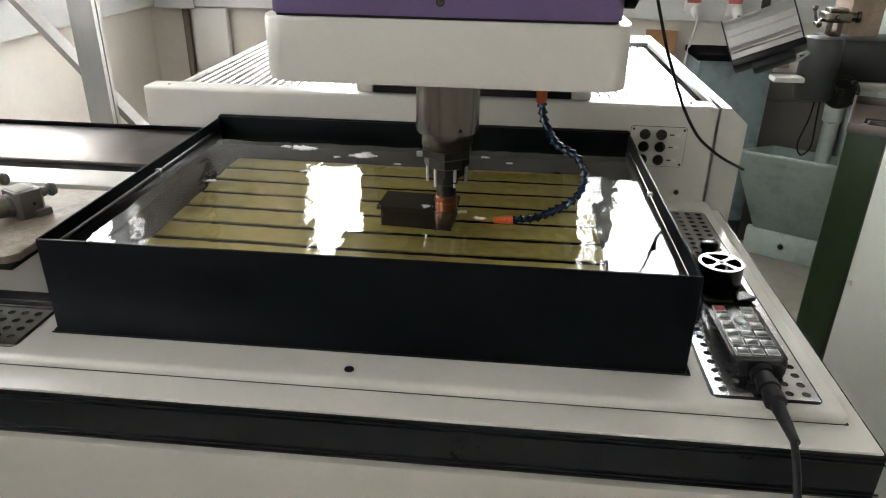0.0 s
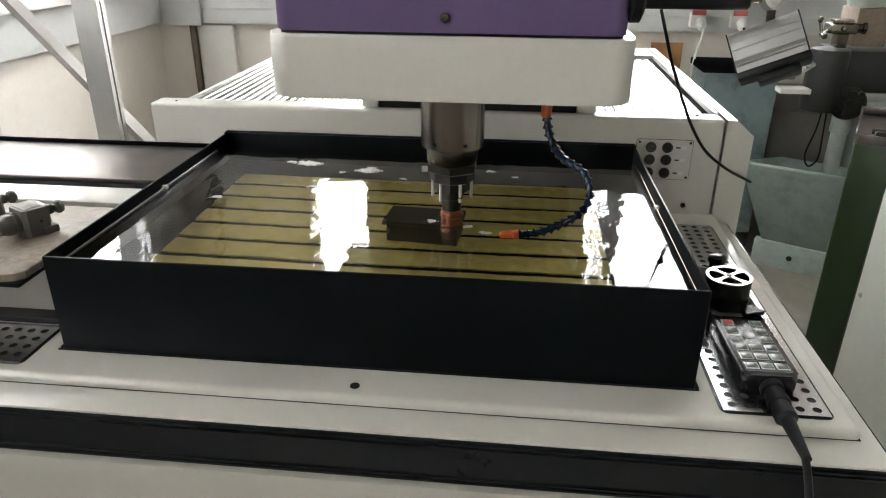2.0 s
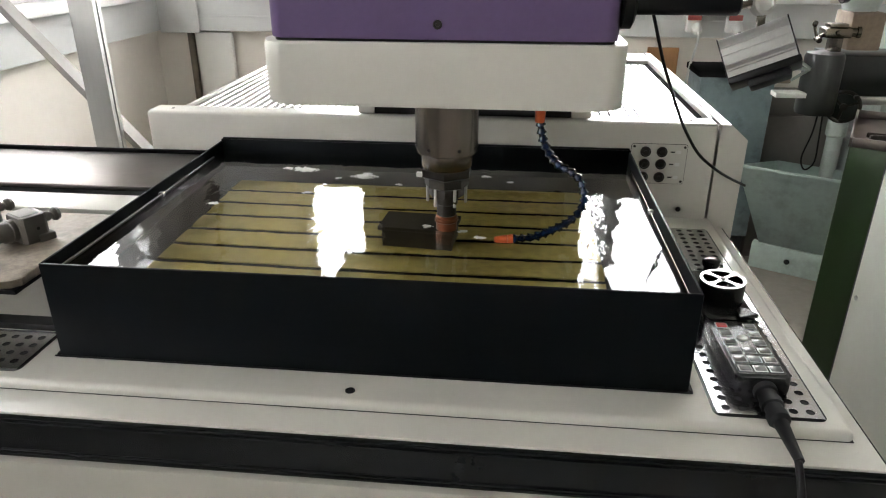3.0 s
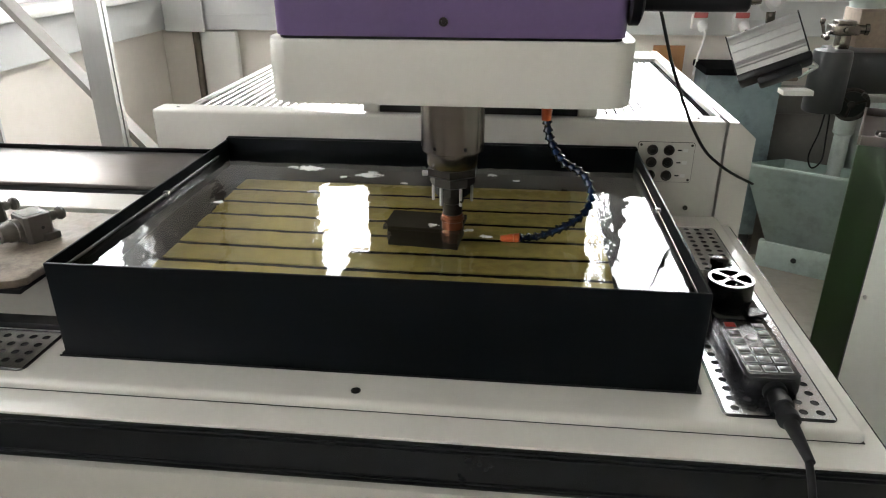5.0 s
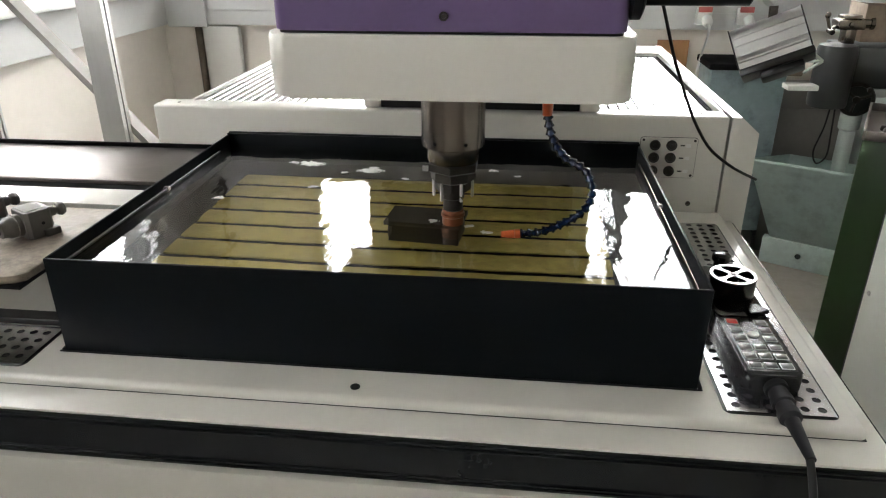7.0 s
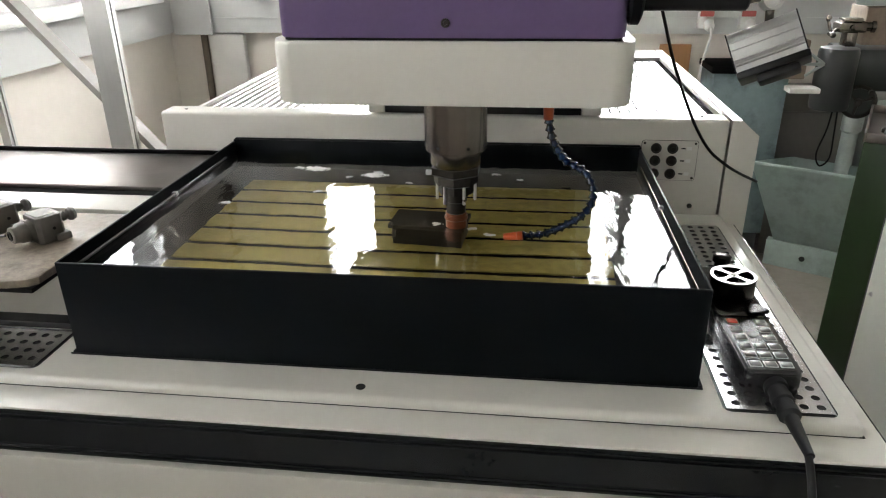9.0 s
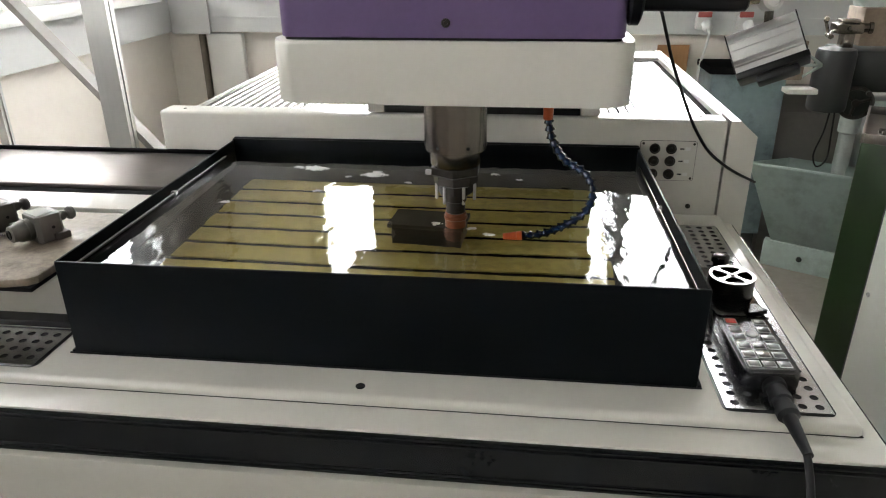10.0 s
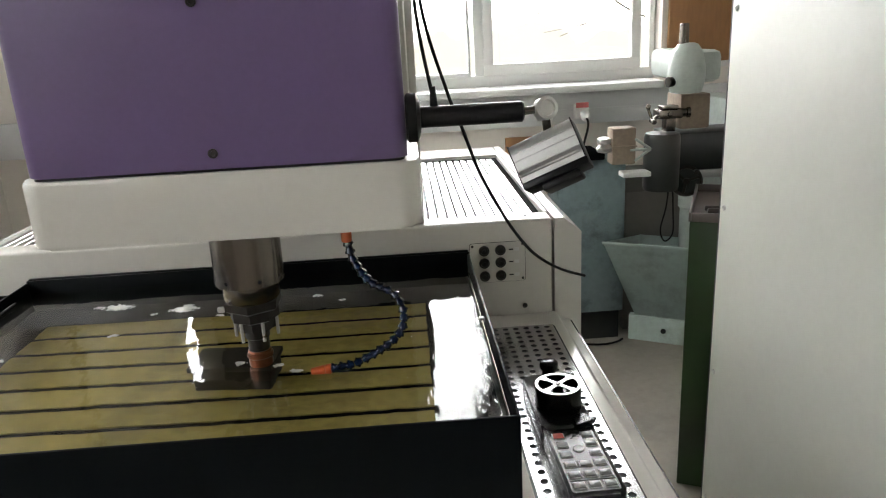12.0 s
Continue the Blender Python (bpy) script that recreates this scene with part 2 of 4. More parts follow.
def prism(bm, outline, z0, z1, m=None, bevel=0.0):
    """An upright prism over an outline in x, y, laid by m."""
    lo = [bm.verts.new((x, y, z0)) for x, y in outline]
    hi = [bm.verts.new((x, y, z1)) for x, y in outline]
    n = len(outline)
    made = [bm.faces.new(lo[::-1]), bm.faces.new(hi)]
    for i in range(n):
        made.append(bm.faces.new((lo[i], lo[(i + 1) % n], hi[(i + 1) % n], hi[i])))
    if bevel:
        edges = list(made[0].edges) + list(made[1].edges)
        bmesh.ops.bevel(bm, geom=edges, offset=bevel, segments=2, affect="EDGES", profile=0.5)
    if m is not None:
        bmesh.ops.transform(bm, matrix=m, verts=bm.verts)
    bmesh.ops.recalc_face_normals(bm, faces=bm.faces)
    return bm


def rounded(x0, x1, y0, y1, r, n=6):
    pts = []
    for cx, cy, a0 in ((x1 - r, y0 + r, -90), (x1 - r, y1 - r, 0), (x0 + r, y1 - r, 90), (x0 + r, y0 + r, 180)):
        for i in range(n + 1):
            a = radians(a0 + 90 * i / n)
            pts.append((cx + r * math.cos(a), cy + r * math.sin(a)))
    return pts


def lathe(bm, profile, m=None, seg=32):
    """A turned solid round z; profile: (radius, z) from one end to the other."""
    rings = []
    for r, z in profile:
        rings.append([bm.verts.new((r * math.cos(2 * math.pi * i / seg), r * math.sin(2 * math.pi * i / seg), z)) for i in range(seg)])
    made = [v for ring in rings for v in ring]
    for a, b in zip(rings, rings[1:]):
        for i in range(seg):
            bm.faces.new((a[i], a[(i + 1) % seg], b[(i + 1) % seg], b[i]))
    bm.faces.new(rings[0][::-1])
    bm.faces.new(rings[-1])
    if m is not None:
        bmesh.ops.transform(bm, matrix=m, verts=made)
    bmesh.ops.recalc_face_normals(bm, faces=bm.faces)
    return bm


def along(p, q):
    """The pose at p whose z points to q."""
    d = Vector(q) - Vector(p)
    return Matrix.Translation(p) @ d.to_track_quat("Z", "Y").to_matrix().to_4x4()


def rod(bm, p, q, r0, r1=None, seg=20, bevel=0.0):
    d = (Vector(q) - Vector(p)).length
    r1 = r0 if r1 is None else r1
    b = min(bevel, r0 * 0.6, d * 0.4)
    prof = [(r0 - b, 0), (r0, b), (r1, d - b), (r1 - b, d)] if b else [(r0, 0), (r1, d)]
    return lathe(bm, prof, along(p, q), seg)


def smooth_path(points, n=8):
    """A Catmull-Rom line through the points."""
    p = [Vector(q) for q in points]
    p = [2 * p[0] - p[1]] + p + [2 * p[-1] - p[-2]]
    out = []
    for i in range(1, len(p) - 2):
        for k in range(n):
            t = k / n
            a, b, c, d = p[i - 1], p[i], p[i + 1], p[i + 2]
            out.append(0.5 * (2 * b + (c - a) * t + (2 * a - 5 * b + 4 * c - d) * t * t + (3 * b - a - 3 * c + d) * t ** 3))
    out.append(p[-2])
    return out


def tube(bm, points, r, seg=10, n=8):
    pts = smooth_path(points, n)
    rings, side = [], None
    for i, p in enumerate(pts):
        d = (pts[min(i + 1, len(pts) - 1)] - pts[max(i - 1, 0)]).normalized()
        if side is None:
            side = d.orthogonal().normalized()
        side = (side - d * side.dot(d)).normalized()
        up = d.cross(side)
        rings.append([bm.verts.new(p + r * (side * math.cos(2 * math.pi * k / seg) + up * math.sin(2 * math.pi * k / seg))) for k in range(seg)])
    for a, b in zip(rings, rings[1:]):
        for k in range(seg):
            bm.faces.new((a[k], a[(k + 1) % seg], b[(k + 1) % seg], b[k]))
    bm.faces.new(rings[0][::-1])
    bm.faces.new(rings[-1])
    bmesh.ops.recalc_face_normals(bm, faces=bm.faces)
    return bm


def screw(parent, at, r=0.005, axis="y", name="screw"):
    """A dark socket-head screw; it looks along -y, -x or up."""
    bm = bmesh.new()
    lathe(bm, [(r, 0), (r, r * 0.35), (r * 0.85, r * 0.5), (r * 0.5, r * 0.5), (r * 0.45, r * 0.1), (r * 0.2, r * 0.1)], seg=16)
    turn = {"y": pose(*at, 90, 0, 0), "x": pose(*at, 0, -90, 0), "z": pose(*at)}[axis]
    bmesh.ops.transform(bm, matrix=turn, verts=bm.verts)
    return part(name, bm, DARK_STEEL, parent)


# ---- the room ----
WEST, NORTH, EAST, SOUTH, TOP = -1.74, 3.66, 3.4, -3.0, 3.5
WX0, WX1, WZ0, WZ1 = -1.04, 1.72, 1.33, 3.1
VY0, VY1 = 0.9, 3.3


def structure(name, bm, material, label, category):
    return tagged(link(bm, name, material), label, category, kind="structure")


structure("floor", boxed(WEST - 0.25, EAST + 0.25, SOUTH - 0.25, NORTH + 0.25, -0.1, 0), FLOOR, "worn grey coated concrete workshop floor", "floor")
structure("ceiling", boxed(WEST - 0.25, EAST + 0.25, SOUTH - 0.25, NORTH + 0.25, TOP, TOP + 0.15), CEILING, "plain white painted ceiling", "ceiling")
bm = bmesh.new()
for b in ((WEST - 0.25, WX0, 0, TOP), (WX1, EAST + 0.25, 0, TOP), (WX0, WX1, 0, WZ0), (WX0, WX1, WZ1, TOP)):
    box(bm, b[0], b[1], NORTH, NORTH + 0.25, b[2], b[3])
structure("wall_north", bm, WALL, "off-white plaster wall with a wide window opening", "wall")
# the opening south of y 0.3 is for the added, unseen window
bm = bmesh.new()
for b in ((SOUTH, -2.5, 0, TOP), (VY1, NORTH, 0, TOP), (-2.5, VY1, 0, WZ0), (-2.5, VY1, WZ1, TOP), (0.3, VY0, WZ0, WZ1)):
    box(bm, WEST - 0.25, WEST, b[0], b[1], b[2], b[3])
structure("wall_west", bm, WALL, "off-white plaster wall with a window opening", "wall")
# unseen walls close the room; their tone sets the light bounced onto the fronts
structure("wall_east", boxed(EAST, EAST + 0.25, SOUTH, NORTH, 0, TOP), WALL_UNSEEN, "plain off-white wall out of view", "wall")
structure("wall_south", boxed(WEST - 0.25, EAST + 0.25, SOUTH - 0.25, SOUTH, 0, TOP), WALL_UNSEEN, "plain off-white wall out of view", "wall")

bm = bmesh.new()
box(bm, -14, 14, 9.0, 9.02, -2, 14)
structure("backdrop_north", bm, backdrop_mat("overcast_north", GLOW_NORTH, 1.75, (0.075, 0.072, 0.06)), "pale overcast sky over a hazy line of bare trees", "sky")
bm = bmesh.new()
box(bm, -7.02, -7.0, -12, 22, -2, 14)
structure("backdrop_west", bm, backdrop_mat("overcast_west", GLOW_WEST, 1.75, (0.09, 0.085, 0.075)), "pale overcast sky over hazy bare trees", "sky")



def window(name, spans, y, z0, z1, m, label):
    """A plastic window in the plane y, with a casement in each span of x."""
    w = tagged(new(name), label, "window", kind="structure")
    x0, x1 = spans[0][0] - 0.07, spans[-1][1] + 0.13
    bm = bmesh.new()
    box(bm, x0, x1, y, y + 0.07, z0, z0 + 0.06, 0.004)
    box(bm, x0, x1, y, y + 0.07, z1 - 0.06, z1, 0.004)
    edges = [x0] + [(a[1] + b[0]) / 2 for a, b in zip(spans, spans[1:])] + [x1]
    for i, e in enumerate(edges):
        h = 0.03
        box(bm, max(x0, e - h), min(x1, e + h), y + 0.001, y + 0.069, z0 + 0.06, z1 - 0.06, 0.004)
    bmesh.ops.transform(bm, matrix=m, verts=bm.verts)
    part("window_frame", bm, UPVC, w)
    for i, (a, b, s) in enumerate(spans):
        bm = bmesh.new()
        zb, zt = z0 + 0.055, z1 - 0.055
        box(bm, a - s, b + s, y - 0.02, y + 0.03, zb, zb + s + 0.01, 0.006)
        box(bm, a - s, b + s, y - 0.02, y + 0.03, zt - s, zt, 0.006)
        box(bm, a - s, a, y - 0.019, y + 0.029, zb + s, zt - s, 0.006)
        box(bm, b, b + s, y - 0.019, y + 0.029, zb + s, zt - s, 0.006)
        bmesh.ops.transform(bm, matrix=m, verts=bm.verts)
        sash = part("sash", bm, UPVC, w)
        bm = boxed(a - 0.005, b + 0.005, y + 0.002, y + 0.008, zb + s, zt - s)
        bmesh.ops.transform(bm, matrix=m, verts=bm.verts)
        g = part("pane", bm, GLASS, sash)
        g.visible_shadow = False
        if s < 0.03:
            continue
        bm = bmesh.new()
        box(bm, a - 0.035, a - 0.02, y - 0.035, y - 0.02, 1.9, 1.96, 0.003)
        box(bm, a - 0.034, a - 0.021, y - 0.05, y - 0.035, 1.8, 1.95, 0.004)
        bmesh.ops.transform(bm, matrix=m, verts=bm.verts)
        part("window_handle", bm, PLASTIC_W, sash)
    return w


window("window_1", [(-0.96, -0.1, 0.05), (0.0, 0.716, 0.015), (0.852, 1.583, 0.05)], NORTH + 0.08, WZ0, WZ1, Matrix(), "white plastic three-casement window with overcast daylight outside")
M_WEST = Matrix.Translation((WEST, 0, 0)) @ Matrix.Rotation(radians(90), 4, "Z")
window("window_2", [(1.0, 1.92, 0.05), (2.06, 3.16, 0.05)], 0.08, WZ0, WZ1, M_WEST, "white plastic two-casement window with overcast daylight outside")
# added window out of view, lets in light for the machine's fronts
window("window_fill", [(-2.4, -1.2, 0.05), (-1.06, 0.17, 0.05)], 0.08, WZ0, WZ1, M_WEST, "white plastic two-casement window with overcast daylight outside")
structure("sill_north", boxed(WX0 - 0.05, 1.685, NORTH - 0.16, NORTH + 0.075, WZ0 - 0.035, WZ0 + 0.002, 0.008), UPVC, "white plastic window sill board", "window sill")
structure("sill_west", boxed(WEST - 0.075, WEST + 0.13, VY0 - 0.05, VY1 + 0.1, WZ0 - 0.035, WZ0 + 0.002, 0.008), UPVC, "white plastic window sill board", "window sill")
bm = bmesh.new()
box(bm, WEST + 0.06, EAST, NORTH - 0.06, NORTH - 0.002, 1.125, 1.29, 0.004)
box(bm, WEST + 0.06, EAST, NORTH - 0.066, NORTH - 0.06, 1.2, 1.204)
structure("trunking_north", bm, WALL_GREY, "grey cable trunking along the wall under the window", "trunking")
bm = bmesh.new()
box(bm, WEST + 0.002, WEST + 0.06, SOUTH, NORTH - 0.062, 1.125, 1.29, 0.004)
structure("trunking_west", bm, WALL_GREY, "grey cable trunking along the wall under the window", "trunking")
structure("trunking_corner", boxed(WEST + 0.062, -1.46, NORTH - 0.085, NORTH - 0.0665, 1.115, 1.294, 0.006), WALL_GREY, "grey corner box joining the cable trunking", "trunking")
# pillar and casing in the north-west corner
structure("pillar_corner", boxed(-1.505, -1.3, NORTH - 0.055, NORTH - 0.002, 0, 1.12, 0.02), CEILING, "white boxed pillar standing proud of the wall", "pillar")
structure("pillar_upper", boxed(-1.505, -1.3, NORTH - 0.055, NORTH - 0.002, 1.295, TOP, 0.02), CEILING, "white boxed pillar standing proud of the wall", "pillar")

# ---- the machine ----
BED = 0.95
bed = thing("machine_bed", (0, 1.1, 0), "cream enamelled machine bed with black front strip", "machine bed")
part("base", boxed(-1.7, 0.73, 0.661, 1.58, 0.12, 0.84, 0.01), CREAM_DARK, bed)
part("plinth", boxed(-1.69, 0.68, 0.72, 1.56, 0.0, 0.119), BLACK, bed)
part("top_plate", boxed(-1.7, 0.713, 0.6865, 1.52, BED - 0.045, BED, 0.0105, seg=4), CREAM, bed)
part("ledge", boxed(-1.7, 0.736, 0.632, 1.5, 0.929, 0.934, 0.0015), CREAM, bed)
bm = boxed(-1.7, 0.742, 0.634, 1.5, 0.849, 0.9285)
part("front_strip", bm, BAND, bed, "black extruded strip with fine ribs")
for z in (0.853, 0.859, 0.912, 0.919):
    part("rib", boxed(-1.7, 0.747, 0.6305, 0.6338, z, z + 0.003, 0.001), BAND, bed)
# black strip: the seam, with the plate edge's contact shadow in its colour
part("seam_shadow", boxed(-1.7, 0.7115, 0.6858, 1.5, 0.9342, 0.9356), BLACK, bed)
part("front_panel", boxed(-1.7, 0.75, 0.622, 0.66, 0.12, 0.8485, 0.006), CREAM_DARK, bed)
bm = bmesh.new()
lathe(bm, [(0.0075, 0), (0.0075, 0.0012), (0.0062, 0.0016), (0.0055, 0.0006), (0.002, 0.0006)], pose(-0.008, 0.714, BED), 20)
part("bolt_hole", bm, BLACK, bed)


def perforated(x0, x1, y0, y1, name_at, label):
    """A punched steel cover plate on a shallow black tray, with real holes."""
    t = thing("perforated_plate", name_at, label, "plate")
    z1, z0, pitch, r = BED + 0.003, BED + 0.0008, 0.0237, 0.0064
    nx, ny = int((x1 - x0) / pitch), int((y1 - y0) / pitch)
    mx, my = ((x1 - x0) - nx * pitch) / 2, ((y1 - y0) - ny * pitch) / 2
    bm = bmesh.new()
    for i in range(nx):
        for j in range(ny):
            cx, cy = x0 + mx + (i + 0.5) * pitch, y0 + my + (j + 0.5) * pitch
            h = pitch / 2
            rim, low, sq = [], [], []
            for k in range(12):
                a = radians(30 * k)
                c, s = math.cos(a), math.sin(a)
                rim.append(bm.verts.new((cx + r * c, cy + r * s, z1)))
                low.append(bm.verts.new((cx + r * c, cy + r * s, z0)))
                f = h / max(abs(c), abs(s))
                sq.append(bm.verts.new((cx + f * c, cy + f * s, z1)))
            corner = {1: (1, 1), 4: (-1, 1), 7: (-1, -1), 10: (1, -1)}
            for k in range(12):
                k2 = (k + 1) % 12
                ring = [rim[k], sq[k]]
                if k in corner:
                    ring.append(bm.verts.new((cx + h * corner[k][0], cy + h * corner[k][1], z1)))
                bm.faces.new(ring + [sq[k2], rim[k2]])
                bm.faces.new((low[k], rim[k], rim[k2], low[k2]))
    for b in ((x0, x1, y0, y0 + my), (x0, x1, y1 - my, y1), (x0, x0 + mx, y0 + my, y1 - my), (x1 - mx, x1, y0 + my, y1 - my)):
        box(bm, *b, z0, z1)
    bmesh.ops.remove_doubles(bm, verts=bm.verts, dist=1e-5)
    part("sheet", bm, PERF, t, smooth=False)
    bm = prism(bmesh.new(), rounded(x0 - 0.004, x1 + 0.004, y0 - 0.004, y1 + 0.004, 0.012), BED + 0.0002, BED + 0.0009)
    part("tray", bm, BLACK, t)
    return t


perforated(0.53, 0.68, 0.712, 1.428, (0.61, 1.06, BED), "punched stainless steel plate beside the tank")
perforated(-0.70, -0.545, 0.714, 0.826, (-0.62, 0.79, BED), "punched stainless steel plate at the tank's far side")

# the tank with its table and fluid
TX, TY0, TY1, TZ, WATER_Z = 0.5, 0.76, 1.4915, 1.117, 1.091
tank = thing("machining_tank", (0, 1.12, BED), "black painted sheet metal tank filled with machining fluid", "tank")
w = 0.005
part("front_wall", boxed(-TX, TX, TY0, TY0 + w, BED + 0.001, TZ, 0.0018), TANK, tank)
part("back_wall", boxed(-TX, TX, TY1 - w, TY1, BED + 0.001, TZ + 0.004, 0.0018), TANK, tank)
for s in (-1, 1):
    x0, x1 = sorted((s * TX, s * (TX - w)))
    part("side_wall", boxed(x0, x1, TY0 + w, TY1 - w, BED + 0.001, TZ, 0.0018), TANK, tank)
part("back_rail", boxed(-TX + 0.001, TX - 0.001, TY1 + 0.0005, TY1 + 0.012, TZ - 0.03, TZ + 0.006, 0.003), TANK, tank)
bm = bmesh.new()
box(bm, -TX - 0.009, TX + 0.007, TY0 - 0.003, TY0 - 0.0005, BED + 0.0005, BED + 0.0035, 0.001)
for s in (-1, 1):
    x0, x1 = sorted((s * (TX + 0.0005), s * (TX + 0.007)))
    box(bm, x0, x1, TY0, TY1, BED + 0.0005, BED + 0.0055, 0.002)
part("seal", bm, RUBBER, tank)
part("tank_floor", boxed(-TX + w, TX - w, TY0 + w, TY1 - w, BED + 0.0012, BED + 0.003), TANK, tank)
# thin steel rods along both sides, just above the fluid
for s in (-1, 1):
    x = s * (TX - w - 0.0045)
    rail = part("side_rod", rod(bmesh.new(), (x, TY0 + 0.02, 1.0955), (x, 1.41, 1.0955), 0.0026, seg=10), STEEL if s > 0 else DARK_STEEL, tank)
    bm = boxed(x - 0.005, x + 0.005, 1.14, 1.15, 1.0922, 1.1005, 0.001)
    part("clip", bm, SILVER, rail)

table = thing("t_slot_table", (-0.02, 1.13, BED), "slotted steel clamping table lying under yellowish fluid", "machine table")
TBX0, TBX1, TBZ = -0.416, 0.39, BED + 0.012
# black sheet under the strips puts the slots' deep shade into colour
part("slot_floor", boxed(TBX0, TBX1, 0.80, 1.445, BED + 0.004, BED + 0.006), MATT_BLACK, table)
y = 0.8118
strip = None
while y < 1.38:
    if strip is None:
        bm = boxed(TBX0, TBX1, 0, 0.0588, BED + 0.006, TBZ, 0.001)
        ob = part("strip", bm, TABLE, table)
        ob.matrix_basis = pose(0, y, 0)
        strip = ob.data
    else:
        piece("strip", strip, table, pose(0, y, 0))
    y += 0.0726

bm = bmesh.new()
vs = [bm.verts.new((x, yy, WATER_Z)) for x in (-TX + w, TX - w) for yy in (TY0 + w, TY1 - w)]
bm.faces.new((vs[0], vs[2], vs[3], vs[1]))
fluid = link(bm, "machining_fluid", WATER)
tagged(fluid, "clear yellowish machining fluid with a rippled surface in the tank", "fluid", kind="stuff")
fluid.visible_shadow = False

wp = thing("workpiece", (0.03, 1.12, TBZ), "dark steel block clamped under the fluid", "workpiece")
WM = pose(0.048, 1.046, 0, 0, 0, -4.7)
for name, b, r in (("block", (-0.073, 0.073, 0, 0.083, 1.046, 1.066), 0.0015), ("support", (-0.066, 0.068, 0.004, 0.078, TBZ, 1.0455), 0.002)):
    bm = boxed(*b, r)
    bmesh.ops.transform(bm, matrix=WM, verts=bm.verts)
    part(name, bm, PIECE, wp)

# ---- the body behind the tank ----
BY, BZ = 1.505, 1.184
body = thing("slatted_housing", (0, 2.0, 0), "cream machine body with a slatted aluminium top cover", "machine body")
part("front_panel", boxed(-0.692, 0.698, BY, BY + 0.07, BED - 0.03, BZ, 0.008, seg=3), CREAM, body)
part("side_panel", boxed(-0.635, -0.6245, BY + 0.0705, 2.62, 0.3, BZ - 0.006, 0.003), CREAM, body)
part("back_panel", boxed(-0.62, 0.70, 2.45, 2.62, 0.3, BZ, 0.005), CREAM, body)
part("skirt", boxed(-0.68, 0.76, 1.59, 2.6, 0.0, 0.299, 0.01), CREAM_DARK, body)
part("cover_bed", boxed(-0.624, 0.6875, BY + 0.071, 2.449, 0.9, BZ - 0.022), BLACK, body)
bm = bmesh.new()
prism(bm, [(0.702, 0.2), (0.702, BZ), (0.724, BZ), (0.766, BZ - 0.036), (0.766, 0.2)], -2.62, -BY)
bmesh.ops.transform(bm, matrix=Matrix.Rotation(radians(90), 4, "X"), verts=bm.verts)
part("end_cover", bm, CREAM, body, "cream end cover with a chamfered edge")
part("inner_edge", boxed(0.688, 0.7, BY + 0.0705, 2.449, 0.9, BZ, 0.003), CREAM, body)
# matt black strips stand for the shade down in the open slots
part("slot_black", boxed(0.667, 0.6872, BY + 0.072, 2.424, BZ - 0.0215, BZ - 0.012), MATT_BLACK, body)
part("slot_black", boxed(-0.622, 0.6872, 2.4245, 2.4485, BZ - 0.0215, BZ - 0.012), MATT_BLACK, body)
slat = None
x = -0.62
while x < 0.65:
    if slat is None:
        bm = bmesh.new()
        prism(bm, [(0.0006, 0), (0.0212, 0), (0.0212, 0.0065), (0.0204, 0.0088), (0.0188, 0.0098), (0.0172, 0.01), (0.005, 0.01), (0.0034, 0.0098), (0.0016, 0.0088), (0.0006, 0.0065)], -2.42, -(BY + 0.075))
        bmesh.ops.transform(bm, matrix=Matrix.Rotation(radians(90), 4, "X"), verts=bm.verts)
        ob = part("slat", bm, SLAT, body)
        ob.matrix_basis = pose(x, 0, BZ - 0.02)
        slat = ob.data
    else:
        piece("slat", slat, body, pose(x, 0, BZ - 0.02))
    x += 0.0235
screw(body, (0.63, BY - 0.0002, 0.973), 0.006)
bm = bmesh.new()
lathe(bm, [(0.004, 0), (0.004, 0.0012), (0.002, 0.0014)], pose(-0.635, 1.535, BZ), 14)
part("plug", bm, DARK_STEEL, body)
screw(body, (0.64, BY + 0.035, BZ - 0.0004), 0.004, "z")

panel = thing("connector_panel", (0.57, BY, 1.085), "grey panel with six round sockets on the machine body", "connector panel")
part("plate", prism(bmesh.new(), rounded(0.503, 0.632, -1.134, -1.038, 0.006), 0, 0.002, Matrix.Translation((0, BY - 0.0005, 0)) @ Matrix.Rotation(radians(90), 4, "X") @ Matrix.Diagonal((1, -1, 1, 1))), CREAM, panel)
# slightly larger black plate behind, showing as a thin dark outline
part("plate_outline", prism(bmesh.new(), rounded(0.502, 0.633, -1.135, -1.037, 0.0065), 0, 0.0008, Matrix.Translation((0, BY - 0.0003, 0)) @ Matrix.Rotation(radians(90), 4, "X") @ Matrix.Diagonal((1, -1, 1, 1))), BLACK, panel)
for cx in (0.536, 0.574):
    for cz in (1.116, 1.086, 1.054):
        bm = lathe(bmesh.new(), [(0.0125, 0), (0.0125, 0.004), (0.0115, 0.006), (0.009, 0.006), (0.0085, 0.002), (0.004, 0.002), (0.0035, 0.005), (0.001, 0.005)], pose(cx, BY - 0.0026, cz, 90, 0, 0), 20)
        part("socket", bm, DARK_STEEL, panel)
for cz in (1.116, 1.086, 1.054):
    part("label_bar", boxed(0.594, 0.604, BY - 0.0032, BY - 0.0026, cz - 0.0015, cz + 0.0015), BLACK, panel)
    part("label_mark", boxed(0.607, 0.618, BY - 0.0032, BY - 0.0026, cz - 0.004, cz + 0.004), PLASTIC_W, panel)
for cx, cz in ((0.509, 1.128), (0.626, 1.128), (0.626, 1.044), (0.509, 1.044)):
    screw(panel, (cx, BY - 0.0026, cz), 0.003)

